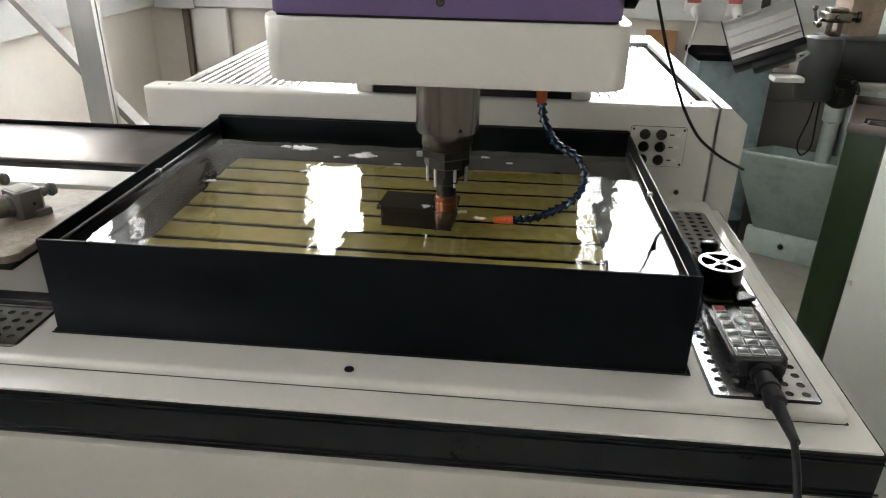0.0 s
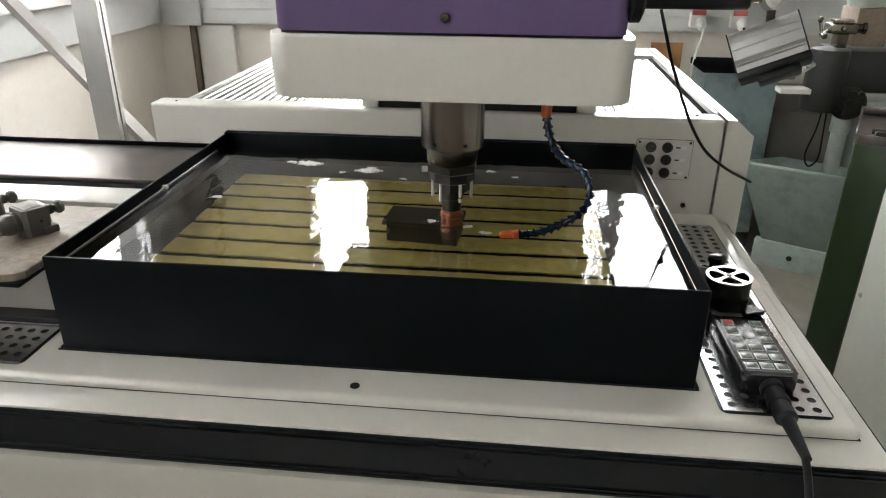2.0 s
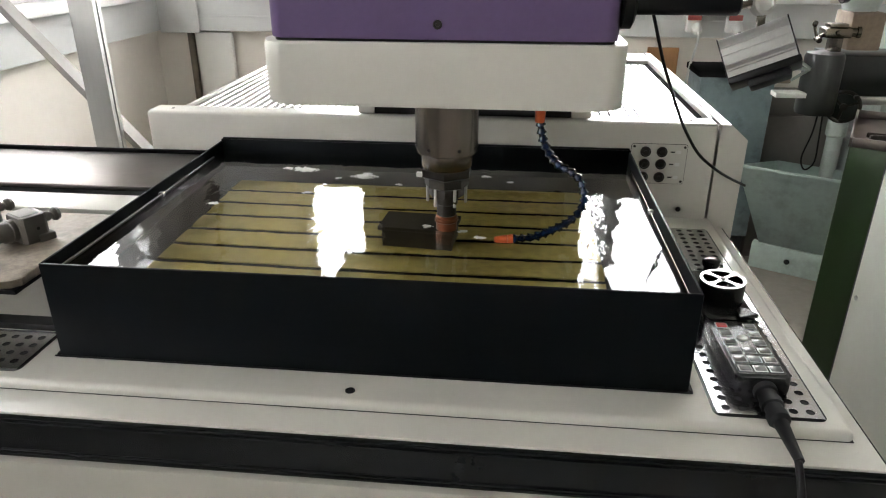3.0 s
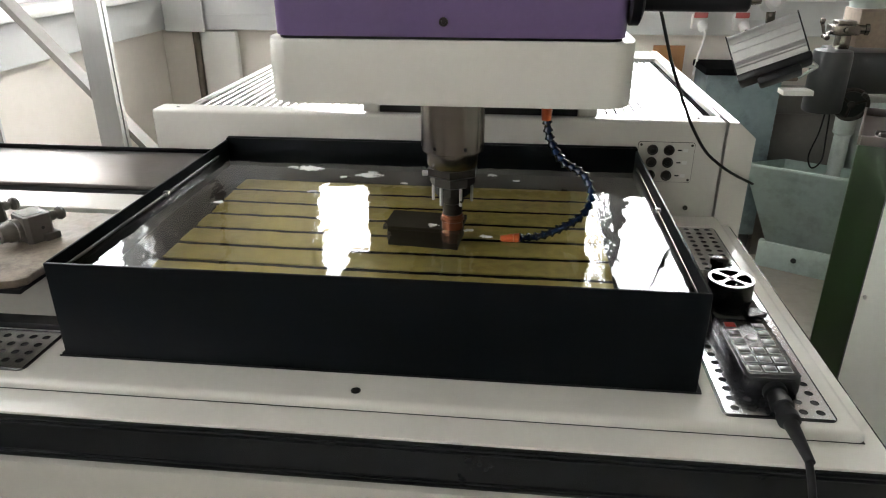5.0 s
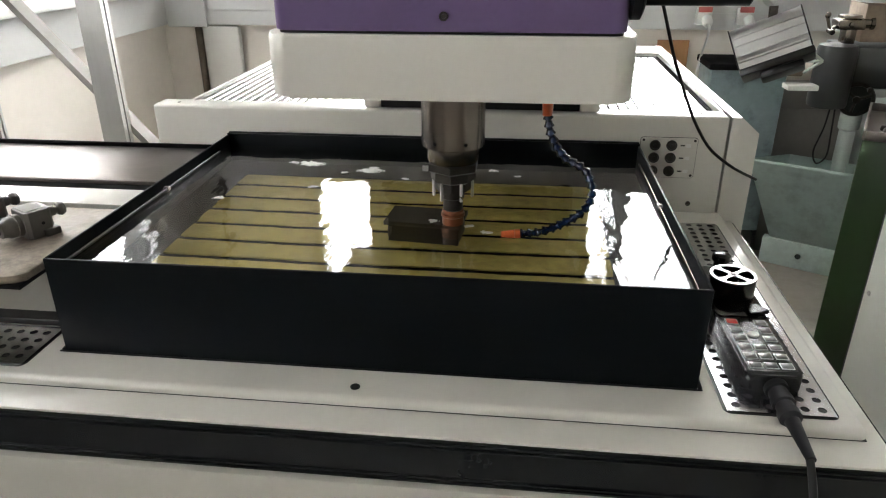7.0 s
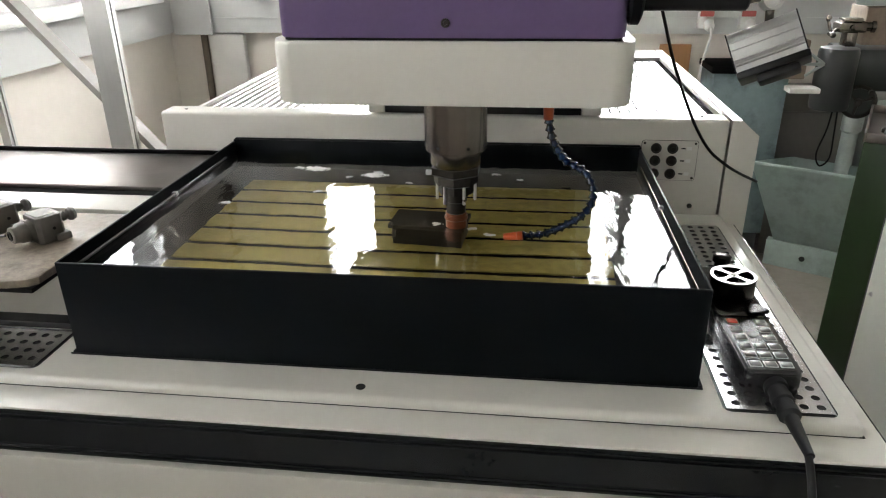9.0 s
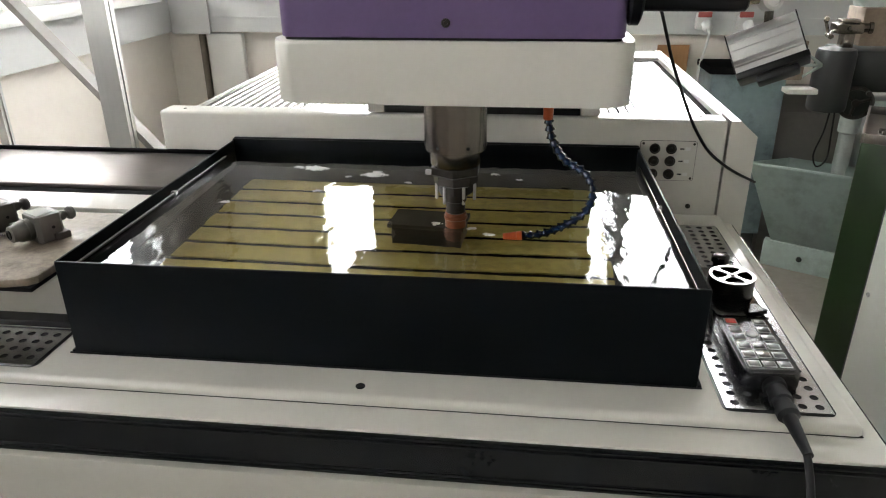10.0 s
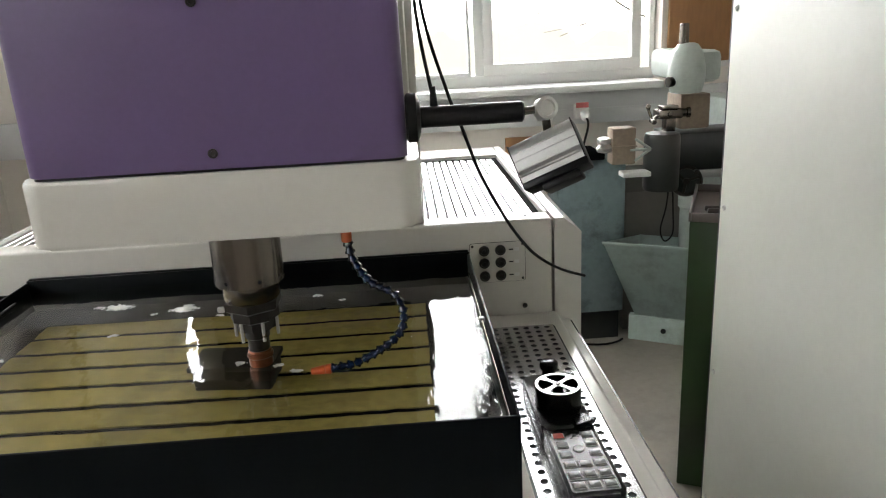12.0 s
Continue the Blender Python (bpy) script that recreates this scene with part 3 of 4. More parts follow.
# ---- the fixed column and the moving head ----
col = thing("machine_column", (0.12, 1.9, BZ), "cream machine column with a black slot and a purple strip", "machine column")
for x0, x1 in ((-0.157, -0.117), (0.358, 0.403)):
    part("side_frame", boxed(x0, x1, 1.515, 2.3, BZ + 0.003, 2.3, 0.004), CREAM, col)
part("slot", boxed(-0.116, 0.357, 1.56, 2.29, BZ + 0.003, 2.29), BLACK, col)
part("strip", boxed(-0.115, 0.356, 1.522, 1.559, BZ + 0.02, 1.243, 0.003), PURPLE, col, "purple enamelled strip")
part("sill", boxed(-0.116, 0.357, 1.52, 1.559, BZ + 0.003, BZ + 0.019), BLACK, col)
screw(col, (-0.08, 1.5218, 1.222), 0.005)
screw(col, (0.33, 1.5218, 1.222), 0.005)

HY = 0.95
head = thing("tool_carriage", (0.1, 1.2, 1.33), "purple machine head cover on a cream lower housing", "machine head")
part("lower_housing", prism(bmesh.new(), rounded(-0.183, 0.391, HY, 1.45, 0.035, 8), 1.33, 1.43, bevel=0.006), CREAM, head, "cream enamelled lower housing")
part("underside", prism(bmesh.new(), rounded(-0.02, 0.36, HY + 0.06, 1.44, 0.01), 1.3265, 1.3298), BLACK, head)
part("cover", prism(bmesh.new(), rounded(-0.166, 0.374, HY + 0.004, 1.30, 0.02, 6), 1.4345, 2.02, bevel=0.003), PURPLE, head, "purple enamelled cover")
part("joint", prism(bmesh.new(), rounded(-0.162, 0.37, HY + 0.008, 1.30, 0.018, 6), 1.4302, 1.4343), BLACK, head)
part("rear_housing", boxed(-0.17, 0.385, 1.3015, 1.514, 1.4345, 2.03, 0.01), CREAM, head)
for cx, cz in ((0.1, 1.457), (0.1, 1.66)):
    screw(head, (cx, HY + 0.0036, cz), 0.007)

SX, SY = 0.107, 1.036
spindle = thing("spindle", (SX, SY, 1.06), "steel spindle with a copper electrode tip", "spindle")
at = Matrix.Translation((SX, SY, 0.0756)) @ Matrix.Diagonal((0.952, 0.952, 0.952, 1))
part("sleeve", lathe(bmesh.new(), [(0.056, 1.318), (0.056, 1.312), (0.0575, 1.311), (0.0575, 1.2222), (0.0562, 1.2208), (0.0465, 1.2206)], at, 48), STEEL, spindle)
part("nose", lathe(bmesh.new(), [(0.047, 1.2185), (0.047, 1.194), (0.044, 1.19), (0.03, 1.189)], at, 40), STEEL, spindle)
part("collar", lathe(bmesh.new(), [(0.046, 1.1765), (0.05, 1.175), (0.05, 1.162), (0.044, 1.158), (0.03, 1.157)], at @ pose(0, 0, 0.014, 0, 0, 30), 6), DARK_STEEL, spindle)
part("chuck", lathe(bmesh.new(), [(0.042, 1.1585), (0.042, 1.142), (0.034, 1.138), (0.034, 1.122), (0.02, 1.12)], at @ pose(0, 0, 0.014), 8), DARK_STEEL, spindle)
for a in (0, 60, 120, 180, 240, 300):
    c, s = math.cos(radians(a)), math.sin(radians(a))
    part("pin", rod(bmesh.new(), (SX + 0.0343 * c, SY + 0.0343 * s, 1.175), (SX + 0.0343 * c, SY + 0.0343 * s, 1.142), 0.0028, seg=10, bevel=0.001), SILVER, spindle)
part("shank", lathe(bmesh.new(), [(0.021, 1.1215), (0.021, 1.105), (0.0185, 1.103), (0.0185, 1.082), (0.016, 1.08)], at @ pose(0, 0, 0.014), 24), DARK_STEEL, spindle)
part("electrode", lathe(bmesh.new(), [(0.019, 1.0805), (0.0205, 1.079), (0.0205, 1.074), (0.0228, 1.073), (0.0228, 1.069), (0.0205, 1.067), (0.0205, 1.052), (0.015, 1.051)], at @ pose(0, 0, 0.014), 28), COPPER, spindle, "polished copper electrode")
# small black discs stand for the dark holes low on the sleeve
for a in (-118, -62, -20, -160):
    c, t = math.cos(radians(a)), math.sin(radians(a))
    part("sleeve_hole", lathe(bmesh.new(), [(0.0032, -0.001), (0.0032, 0.0006), (0.0015, 0.0007)], along((SX + 0.0546 * c, SY + 0.0546 * t, 1.2494), (SX + 0.1 * c, SY + 0.1 * t, 1.2494)), 10), BLACK, spindle)
bm = bmesh.new()
box(bm, SX - 0.05, SX - 0.04, SY - 0.033, SY - 0.027, 1.197, 1.206, 0.001)
part("lug", bm, SILVER, spindle)

# segmented coolant hose
hose = thing("coolant_hose", (0.27, 1.09, 1.33), "blue segmented coolant hose with orange fittings", "hose")
HP = smooth_path([(0.266, 1.05, 1.292), (0.275, 1.05, 1.254), (0.298, 1.05, 1.217), (0.337, 1.042, 1.193), (0.350, 1.032, 1.157), (0.332, 1.02, 1.124), (0.272, 0.998, 1.098), (0.226, 0.985, 1.0950)], 40)
bm = bmesh.new()
rod(bm, (0.266, 1.05, 1.3295), (0.266, 1.05, 1.302), 0.006, seg=12, bevel=0.001)
rod(bm, (0.266, 1.05, 1.315), (0.266, 1.05, 1.288), 0.0095, 0.0085, seg=12, bevel=0.001)
part("fitting", bm, ORANGE, hose, "orange plastic fitting")
bead = None
gap, last = 0.0132, None
for i, p in enumerate(HP[:-1]):
    if last is not None and (p - last).length < gap:
        continue
    last = p
    m = along(p, HP[min(i + 3, len(HP) - 1)])
    if bead is None:
        bm = lathe(bmesh.new(), [(0.0040, 0), (0.0058, 0.0008), (0.0064, 0.004), (0.0088, 0.0075), (0.0088, 0.0092), (0.0060, 0.0100), (0.0048, 0.0135)], seg=16)
        ob = part("segment", bm, HOSE, hose)
        ob.matrix_basis = m
        bead = ob.data
    else:
        piece("segment", bead, hose, m)
bm = bmesh.new()
rod(bm, (0.229, 0.985, 1.0952), (0.219, 0.9845, 1.0945), 0.0092, 0.0088, seg=14, bevel=0.001)
rod(bm, (0.219, 0.9845, 1.0945), (0.196, 0.984, 1.0925), 0.0085, 0.0065, seg=14, bevel=0.001)
part("nozzle", bm, ORANGE, hose, "orange plastic nozzle")

# ---- left of the tank: covered guideway and clamps ----
way = thing("guideway_cover", (-1.2, 1.2, BED), "stepped stainless steel guideway covers in black frames", "guideway cover")
part("front_panel", boxed(-1.7, -0.535, 0.862, 0.9, BED + 0.012, 1.064), CREAM_DARK, way)
part("foot", boxed(-1.7, -0.54, 0.834, 1.3, BED + 0.0002, BED + 0.0115), BLACK, way)
part("carcass", boxed(-1.7, -0.54, 0.901, 1.478, BED + 0.013, 1.064), MATT_BLACK, way)
part("narrow_cover", boxed(-1.7, -0.515, 1.086, 1.176, 1.0645, 1.08, 0.003), CREAM, way)
part("wide_cover", boxed(-1.7, -0.515, 1.229, 1.485, 1.0645, 1.08, 0.003), STEEL_COVER, way)
part("rear_edge", boxed(-1.7, -0.515, 1.4855, 1.497, 1.05, 1.088, 0.002), MATT_BLACK, way)
part("mid_edge", boxed(-1.7, -0.515, 1.177, 1.228, 1.0645, 1.072, 0.002), MATT_BLACK, way)

plate = thing("clamping_plate", (-0.9, 0.9, 1.065), "stained metal plate with worn edges on the guideway", "plate")
part("top", prism(bmesh.new(), [(-1.7, 0.742), (-0.585, 0.748), (-0.552, 0.757), (-0.541, 0.77), (-0.54, 0.85), (-0.545, 1.05), (-1.7, 1.052)], 1.0718, 1.086, bevel=0.003), PLATE, plate)
part("rim", boxed(-1.7, -0.544, 0.752, 1.058, 1.0645, 1.0715), BLACK, plate)


def clamp(at):
    """A skewed steel clamping block with a bright top, a knurled barrel and a ball-ended screw."""
    c = thing("clamp_block", at, "grey steel clamping block with a knurled barrel on the plate", "clamp", "clamps on the plate")
    m = pose(*at, 0, 0, -29)

    def laid(name, bm, material, label=""):
        bmesh.ops.transform(bm, matrix=m, verts=bm.verts)
        return part(name, bm, material, c, label)

    laid("block", prism(bmesh.new(), [(-0.027, -0.018), (-0.022, -0.023), (0.02, -0.023), (0.026, -0.017), (0.026, 0.018), (0.02, 0.024), (-0.022, 0.024), (-0.027, 0.018)], 0.0002, 0.05, bevel=0.003), CLAMP)
    laid("foot", boxed(-0.02, 0.032, 0.002, 0.03, 0.0002, 0.014, 0.003), CLAMP)
    laid("top_plate", boxed(-0.024, 0.018, -0.018, 0.014, 0.0502, 0.0512, 0.0004), ALU_DULL, "dull grey top plate")
    bm = lathe(bmesh.new(), [(0.02, 0.022), (0.0205, 0.024), (0.0205, 0.031), (0.019, 0.032), (0.019, 0.036), (0.018, 0.044), (0.0155, 0.047), (0.015, 0.056), (0.012, 0.058)], pose(-0.004, 0, 0.024, 90, 0, 0), 28)
    laid("barrel", bm, CLAMP)
    laid("socket", lathe(bmesh.new(), [(0.009, 0.0575), (0.009, 0.0595), (0.0065, 0.06), (0.005, 0.0582), (0.002, 0.0582)], pose(-0.004, 0, 0.024, 90, 0, 0), 16), BLACK)
    laid("knob", lathe(bmesh.new(), [(0.009, 0.023), (0.009, 0.031), (0.0065, 0.032), (0.0065, 0.036), (0.0105, 0.038), (0.0125, 0.043), (0.0105, 0.049), (0.005, 0.052)], pose(0.013, 0, 0.038, -90, 0, 0), 16), CLAMP)
    laid("dowel", rod(bmesh.new(), (-0.02, -0.06, 0.022), (-0.12, -0.095, 0.003), 0.0022, seg=8), CLAMP)
    laid("screw", lathe(bmesh.new(), [(0.003, 0.0258), (0.003, 0.0266), (0.0015, 0.0267)], pose(0, 0.004, 0.026, 0, 90, 0), 12), BLACK)
    return c


first = clamp((-0.623, 0.917, 1.086))
copy_thing(first, pose(-0.738, 0.954, 1.086))

# ---- pendant ----
pend = thing("control_pendant", (0.595, 0.85, BED + 0.003), "black handheld control pendant with keys and handwheel", "control pendant")
PM = pose(0.605, 0.85, BED + 0.004, 0, 0, 1)


def lay(bm):
    bmesh.ops.transform(bm, matrix=PM, verts=bm.verts)
    return bm


part("shell", lay(prism(bmesh.new(), rounded(-0.041, 0.041, -0.09, 0.13, 0.012), 0, 0.03, bevel=0.005)), PENDANT, pend)
part("keypad", lay(prism(bmesh.new(), rounded(-0.035, 0.035, -0.08, 0.078, 0.005), 0.0302, 0.0308)), FACE, pend)
key = rim = None
for r in range(6):
    for c in range(3):
        if c == 1 and r > 2:
            continue
        x, y = -0.0225 + c * 0.0225, -0.066 + r * 0.0255
        if rim is None:
            ob = part("key_rim", boxed(-0.0095, 0.0095, -0.0082, 0.0082, 0, 0.0013, 0.0005), KEY_RIM, pend)
            ob.matrix_basis = PM @ pose(x, y, 0.0308)
            rim = ob.data
        else:
            piece("key_rim", rim, pend, PM @ pose(x, y, 0.0308))
        if r == 5 and c == 0:
            part("key", lay(boxed(x - 0.0082, x + 0.0082, y - 0.007, y + 0.007, 0.0308, 0.0334, 0.001)), BUTTON_RED, pend, "red key")
        elif key is None:
            ob = part("key", boxed(-0.0082, 0.0082, -0.007, 0.007, 0, 0.0024, 0.0009), BUTTON, pend)
            ob.matrix_basis = PM @ pose(x, y, 0.0308)
            key = ob.data
        else:
            piece("key", key, pend, PM @ pose(x, y, 0.0308))
part("divider", lay(boxed(-0.033, 0.033, -0.0545, -0.0525, 0.0308, 0.0316)), BLACK, pend)
part("cross_key", lay(lathe(bmesh.new(), [(0.009, 0.0308), (0.009, 0.0325), (0.0075, 0.0335), (0.004, 0.0328), (0.001, 0.0328)], pose(0, 0.023, 0), 20)), KEY_RIM, pend)
wheel = part("handwheel", lay(lathe(bmesh.new(), [(0.036, 0.03), (0.039, 0.033), (0.039, 0.069), (0.0375, 0.0703), (0.034, 0.0703), (0.033, 0.06), (0.009, 0.059), (0.008, 0.0703), (0.002, 0.0703)], pose(0, 0.158, 0), 40)), PENDANT, pend)
part("wheel_housing", lay(prism(bmesh.new(), rounded(-0.043, 0.043, 0.08, 0.272, 0.018), 0.0, 0.032, bevel=0.004)), PENDANT, pend)
bm = bmesh.new()
N = 48
outer = [bm.verts.new((0.0385 * math.cos(2 * math.pi * i / N), 0.0385 * math.sin(2 * math.pi * i / N), 0.0722)) for i in range(N)]
inner = [bm.verts.new((0.034 * math.cos(2 * math.pi * i / N), 0.034 * math.sin(2 * math.pi * i / N), 0.0722)) for i in range(N)]
for i in range(N):
    bm.faces.new((outer[i], outer[(i + 1) % N], inner[(i + 1) % N], inner[i]))
for i in range(4):
    a = radians(90 * i + 40)
    c, s = math.cos(a), math.sin(a)
    pts = [(0.006, 0.0035), (0.02, 0.0025), (0.034, 0.0065), (0.034, -0.0065), (0.02, -0.0025), (0.006, -0.0035)]
    vs = [bm.verts.new((px * c - py * s, px * s + py * c, 0.0722)) for px, py in pts]
    bm.faces.new(vs)
hubv = [bm.verts.new((0.0075 * math.cos(2 * math.pi * i / 20), 0.0075 * math.sin(2 * math.pi * i / 20), 0.0722)) for i in range(20)]
bm.faces.new(hubv)
r = bmesh.ops.extrude_face_region(bm, geom=list(bm.faces))
bmesh.ops.translate(bm, vec=(0, 0, -0.0018), verts=[v for v in r["geom"] if isinstance(v, bmesh.types.BMVert)])
bmesh.ops.recalc_face_normals(bm, faces=bm.faces)
bmesh.ops.transform(bm, matrix=pose(0, 0.158, 0), verts=bm.verts)
part("wheel_face", lay(bm), SILVER, wheel, "machined aluminium wheel face with four spokes")
part("hub", lay(lathe(bmesh.new(), [(0.005, 0.0722), (0.005, 0.0735), (0.002, 0.0737)], pose(0, 0.158, 0), 14)), DARK_STEEL, wheel)
part("stop_button", lay(lathe(bmesh.new(), [(0.013, 0.032), (0.012, 0.056), (0.0165, 0.058), (0.0165, 0.068), (0.013, 0.071), (0.004, 0.072)], pose(0.004, 0.247, 0), 24)), PENDANT, pend)
bm = bmesh.new()
prism(bm, [(0.012, 0.078), (0.046, 0.092), (0.03, 0.112), (0.012, 0.108)], 0.032, 0.04)
part("guard", lay(bm), PENDANT, pend)
part("gland", lay(lathe(bmesh.new(), [(0.017, 0.089), (0.017, 0.1), (0.0138, 0.102), (0.0138, 0.116), (0.016, 0.117), (0.016, 0.129), (0.0128, 0.131), (0.0128, 0.144), (0.0155, 0.145), (0.0155, 0.158), (0.0105, 0.163), (0.0095, 0.175), (0.0062, 0.235)], pose(0.002, 0, 0.016, 94, 0, 0), 24)), RUBBER, pend)
end = PM @ Vector((0.002, -0.226, 0.0))
part("cable", tube(bmesh.new(), [end - Vector((0, -0.03, -0.002)), end, (0.604, 0.572, 0.925), (0.606, 0.555, 0.86), (0.608, 0.56, 0.6), (0.61, 0.57, 0.3)], 0.0052), RUBBER, pend)

# ---- work lamp on its arm, and the cables ----
lamp = thing("work_lamp", (0.385, 0.985, 1.49), "grey finned work lamp on a black arm at the head", "lamp")
AY, AZ = 0.985, 1.487
part("mount", lathe(bmesh.new(), [(0.03, 0), (0.036, 0.003), (0.036, 0.016), (0.028, 0.02), (0.02, 0.022)], pose(0.3745, AY, AZ, 0, 90, 0), 28), BLACK, lamp)
part("arm", rod(bmesh.new(), (0.394, AY, AZ), (0.548, AY, AZ), 0.0155, seg=20, bevel=0.003), BLACK, lamp)
part("pivot", rod(bmesh.new(), (0.546, AY, AZ), (0.568, AY, AZ + 0.002), 0.006, seg=12), STEEL, lamp)
bm = bmesh.new()
lathe(bm, [(0.012, -0.01), (0.017, -0.008), (0.017, 0.008), (0.012, 0.01), (0.011, 0.006), (0.004, 0.006)], pose(0.58, AY, AZ + 0.002, 75, 0, 15), 24)
part("joint", bm, SILVER, lamp)
LM = pose(0.587, 0.985, 1.418, -20, -24, -14) @ Matrix.Diagonal((0.84, 0.82, 0.82, 1))


def lay_lamp(bm):
    bmesh.ops.transform(bm, matrix=LM, verts=bm.verts)
    return bm


part("stem", rod(bmesh.new(), (0.581, AY, AZ - 0.012), LM @ Vector((0.012, 0, 0.04)), 0.0065, seg=12), STEEL, lamp)
bm = bmesh.new()
prof = [(0.03, -0.032), (0.034, -0.02), (0.034, 0.03), (0.026, 0.04), (-0.026, 0.042), (-0.034, 0.036), (-0.037, 0.03)]
for g in (0.022, 0.008, -0.01):
    prof += [(-0.038, g + 0.0008), (-0.0362, g + 0.0004), (-0.0362, g - 0.0004), (-0.038, g - 0.0008)]
prof += [(-0.041, -0.016), (-0.042, -0.018), (-0.041, -0.021), (-0.037, -0.022), (-0.036, -0.032)]
prism(bm, prof, -0.058, 0.058)
bmesh.ops.transform(bm, matrix=Matrix(((0, 0, 1, 0), (1, 0, 0, 0), (0, 1, 0, 0), (0, 0, 0, 1))), verts=bm.verts)
part("housing", lay_lamp(bm), LAMP_ALU, lamp, "ribbed grey aluminium housing")
for x0, x1 in ((-0.0605, -0.0583), (0.0583, 0.0605)):
    part("end_cap", lay_lamp(boxed(x0, x1, -0.038, 0.034, -0.032, 0.042, 0.0008)), BLACK, lamp)
part("bezel", lay_lamp(boxed(-0.06, 0.062, -0.04, 0.037, -0.046, -0.0325, 0.003)), BLACK, lamp)
part("lens", lay_lamp(boxed(-0.03, 0.042, -0.03, 0.03, -0.06, -0.0465, 0.004)), BLACK, lamp)

cables = thing("lamp_cable", (0.43, 0.98, 1.5), "thin black cable hanging from the ceiling to the body", "cable")
part("strand", tube(bmesh.new(), [(0.40, 1.2, 2.6), (0.40, 1.2, 1.9), (0.412, 1.22, 1.66), (0.452, 1.25, 1.505), (0.476, 1.26, 1.44), (0.488, 1.26, 1.404), (0.505, 1.265, 1.356), (0.528, 1.28, 1.306), (0.554, 1.31, 1.256), (0.583, 1.34, 1.206), (0.622, 1.37, 1.152), (0.658, 1.375, 1.121), (0.7, 1.4, 1.092), (0.765, 1.47, 1.05)], 0.0032), RUBBER, cables)
c2 = thing("arm_cable", (0.43, 0.98, 1.5), "thin black cable entering the lamp arm from above", "cable")
part("strand", tube(bmesh.new(), [(0.395, 0.985, 2.6), (0.392, 0.985, 1.9), (0.397, 0.985, 1.652), (0.415, 0.985, 1.52), (0.417, 0.985, 1.503)], 0.0028), RUBBER, c2)
part("gland", rod(bmesh.new(), (0.417, 0.985, 1.501), (0.416, 0.985, 1.53), 0.006, 0.004, seg=12), RUBBER, c2)

# ---- frame of aluminium profile ----
frame_t = thing("profile_frame", (-1.09, 2.0, 0), "aluminium profile post with a diagonal brace", "frame")


def profile(bm, p, q, w, d, slot=0.008, plain=""):
    """A bar of slotted aluminium profile from p to q."""
    L = (Vector(q) - Vector(p)).length
    h, g = w / 2, slot / 2
    k = d / 2
    pts = [(-h, -k), (-g, -k), (-g, -k + 0.01), (g, -k + 0.01), (g, -k), (h, -k), (h, -g), (h - 0.01, -g), (h - 0.01, g), (h, g), (h, k), (g, k), (g, k - 0.01), (-g, k - 0.01), (-g, k), (-h, k)]
    if "x" in plain:
        pts = [v for v in pts if abs(v[1]) != g]
    if "y" in plain:
        pts = [v for v in pts if abs(v[0]) != g]
    b2 = prism(bmesh.new(), pts, 0, L, along(p, q))
    me = bpy.data.meshes.new("tmp")
    b2.to_mesh(me)
    b2.free()
    bm.from_mesh(me)
    bpy.data.meshes.remove(me)
    return bm


part("post", profile(bmesh.new(), (-1.118, 2.022, 0), (-1.122, 2.022, 2.6), 0.045, 0.08, plain="x"), ALU, frame_t)
part("brace", profile(bmesh.new(), (-1.495, 2.07, 1.462), (-0.93, 2.07, 0.8), 0.058, 0.02, plain="xy"), ALU_DULL, frame_t)
part("rear_post", profile(bmesh.new(), (-1.535, 2.0, 0), (-1.515, 2.0, 2.6), 0.03, 0.03), ALU, frame_t)

# ---- right side: cabinets ----
cab = thing("control_cabinet", (1.5, 1.0, 0), "tall off-white control cabinet with a screwed side panel", "cabinet")
part("body", boxed(1.172, 1.9, 0.2, 1.655, 0.08, 2.1, 0.006), WHITE_DOOR, cab)
part("plinth", boxed(1.19, 1.88, 0.22, 1.63, 0.0, 0.08), BLACK, cab)
part("side_panel", boxed(1.16, 1.1715, 0.25, 1.652, 0.1, 2.09, 0.004), WHITE_DOOR, cab)
part("seal", boxed(1.163, 1.1745, 1.6525, 1.662, 0.1, 2.09), BLACK, cab)
for z in (0.3, 0.694, 1.15, 1.627):
    bm = lathe(bmesh.new(), [(0.007, 0), (0.007, 0.003), (0.005, 0.004), (0.004, 0.0015), (0.001, 0.0015)], pose(1.1598, 1.624, z, 0, -90, 0), 16)
    part("screw", bm, SILVER, cab)

grn = thing("green_cabinet", (1.27, 2.1, 0), "dark green metal cabinet with a steel tray on top", "cabinet")
GM, GZ = pose(1.268, 2.095, 0, 0, 0, -25), 0.985


def lay_green(bm):
    bmesh.ops.transform(bm, matrix=GM, verts=bm.verts)
    return bm


part("body", lay_green(boxed(0, 0.5, 0, 0.45, 0.0, GZ, 0.005)), GREEN, grn)
bm = bmesh.new()
box(bm, -0.004, 0.004, -0.003, 0.453, GZ + 0.0005, GZ + 0.03, 0.001)
box(bm, 0.0045, 0.5, -0.003, 0.003, GZ + 0.0005, GZ + 0.03, 0.001)
box(bm, 0.0045, 0.5, 0.447, 0.453, GZ + 0.0005, GZ + 0.03, 0.001)
box(bm, 0.0045, 0.5, 0.0035, 0.4465, GZ + 0.0005, GZ + 0.003)
part("tray", lay_green(bm), STEEL_COVER, grn, "shallow steel tray")
bm = bmesh.new()
rod(bm, (0.05, 0.08, GZ + 0.015), (0.17, 0.11, GZ + 0.015), 0.012, seg=14, bevel=0.003)
rod(bm, (0.04, 0.14, GZ + 0.012), (0.16, 0.15, GZ + 0.012), 0.009, seg=12, bevel=0.003)
part("arbor", lay_green(bm), DARK_STEEL, grn)

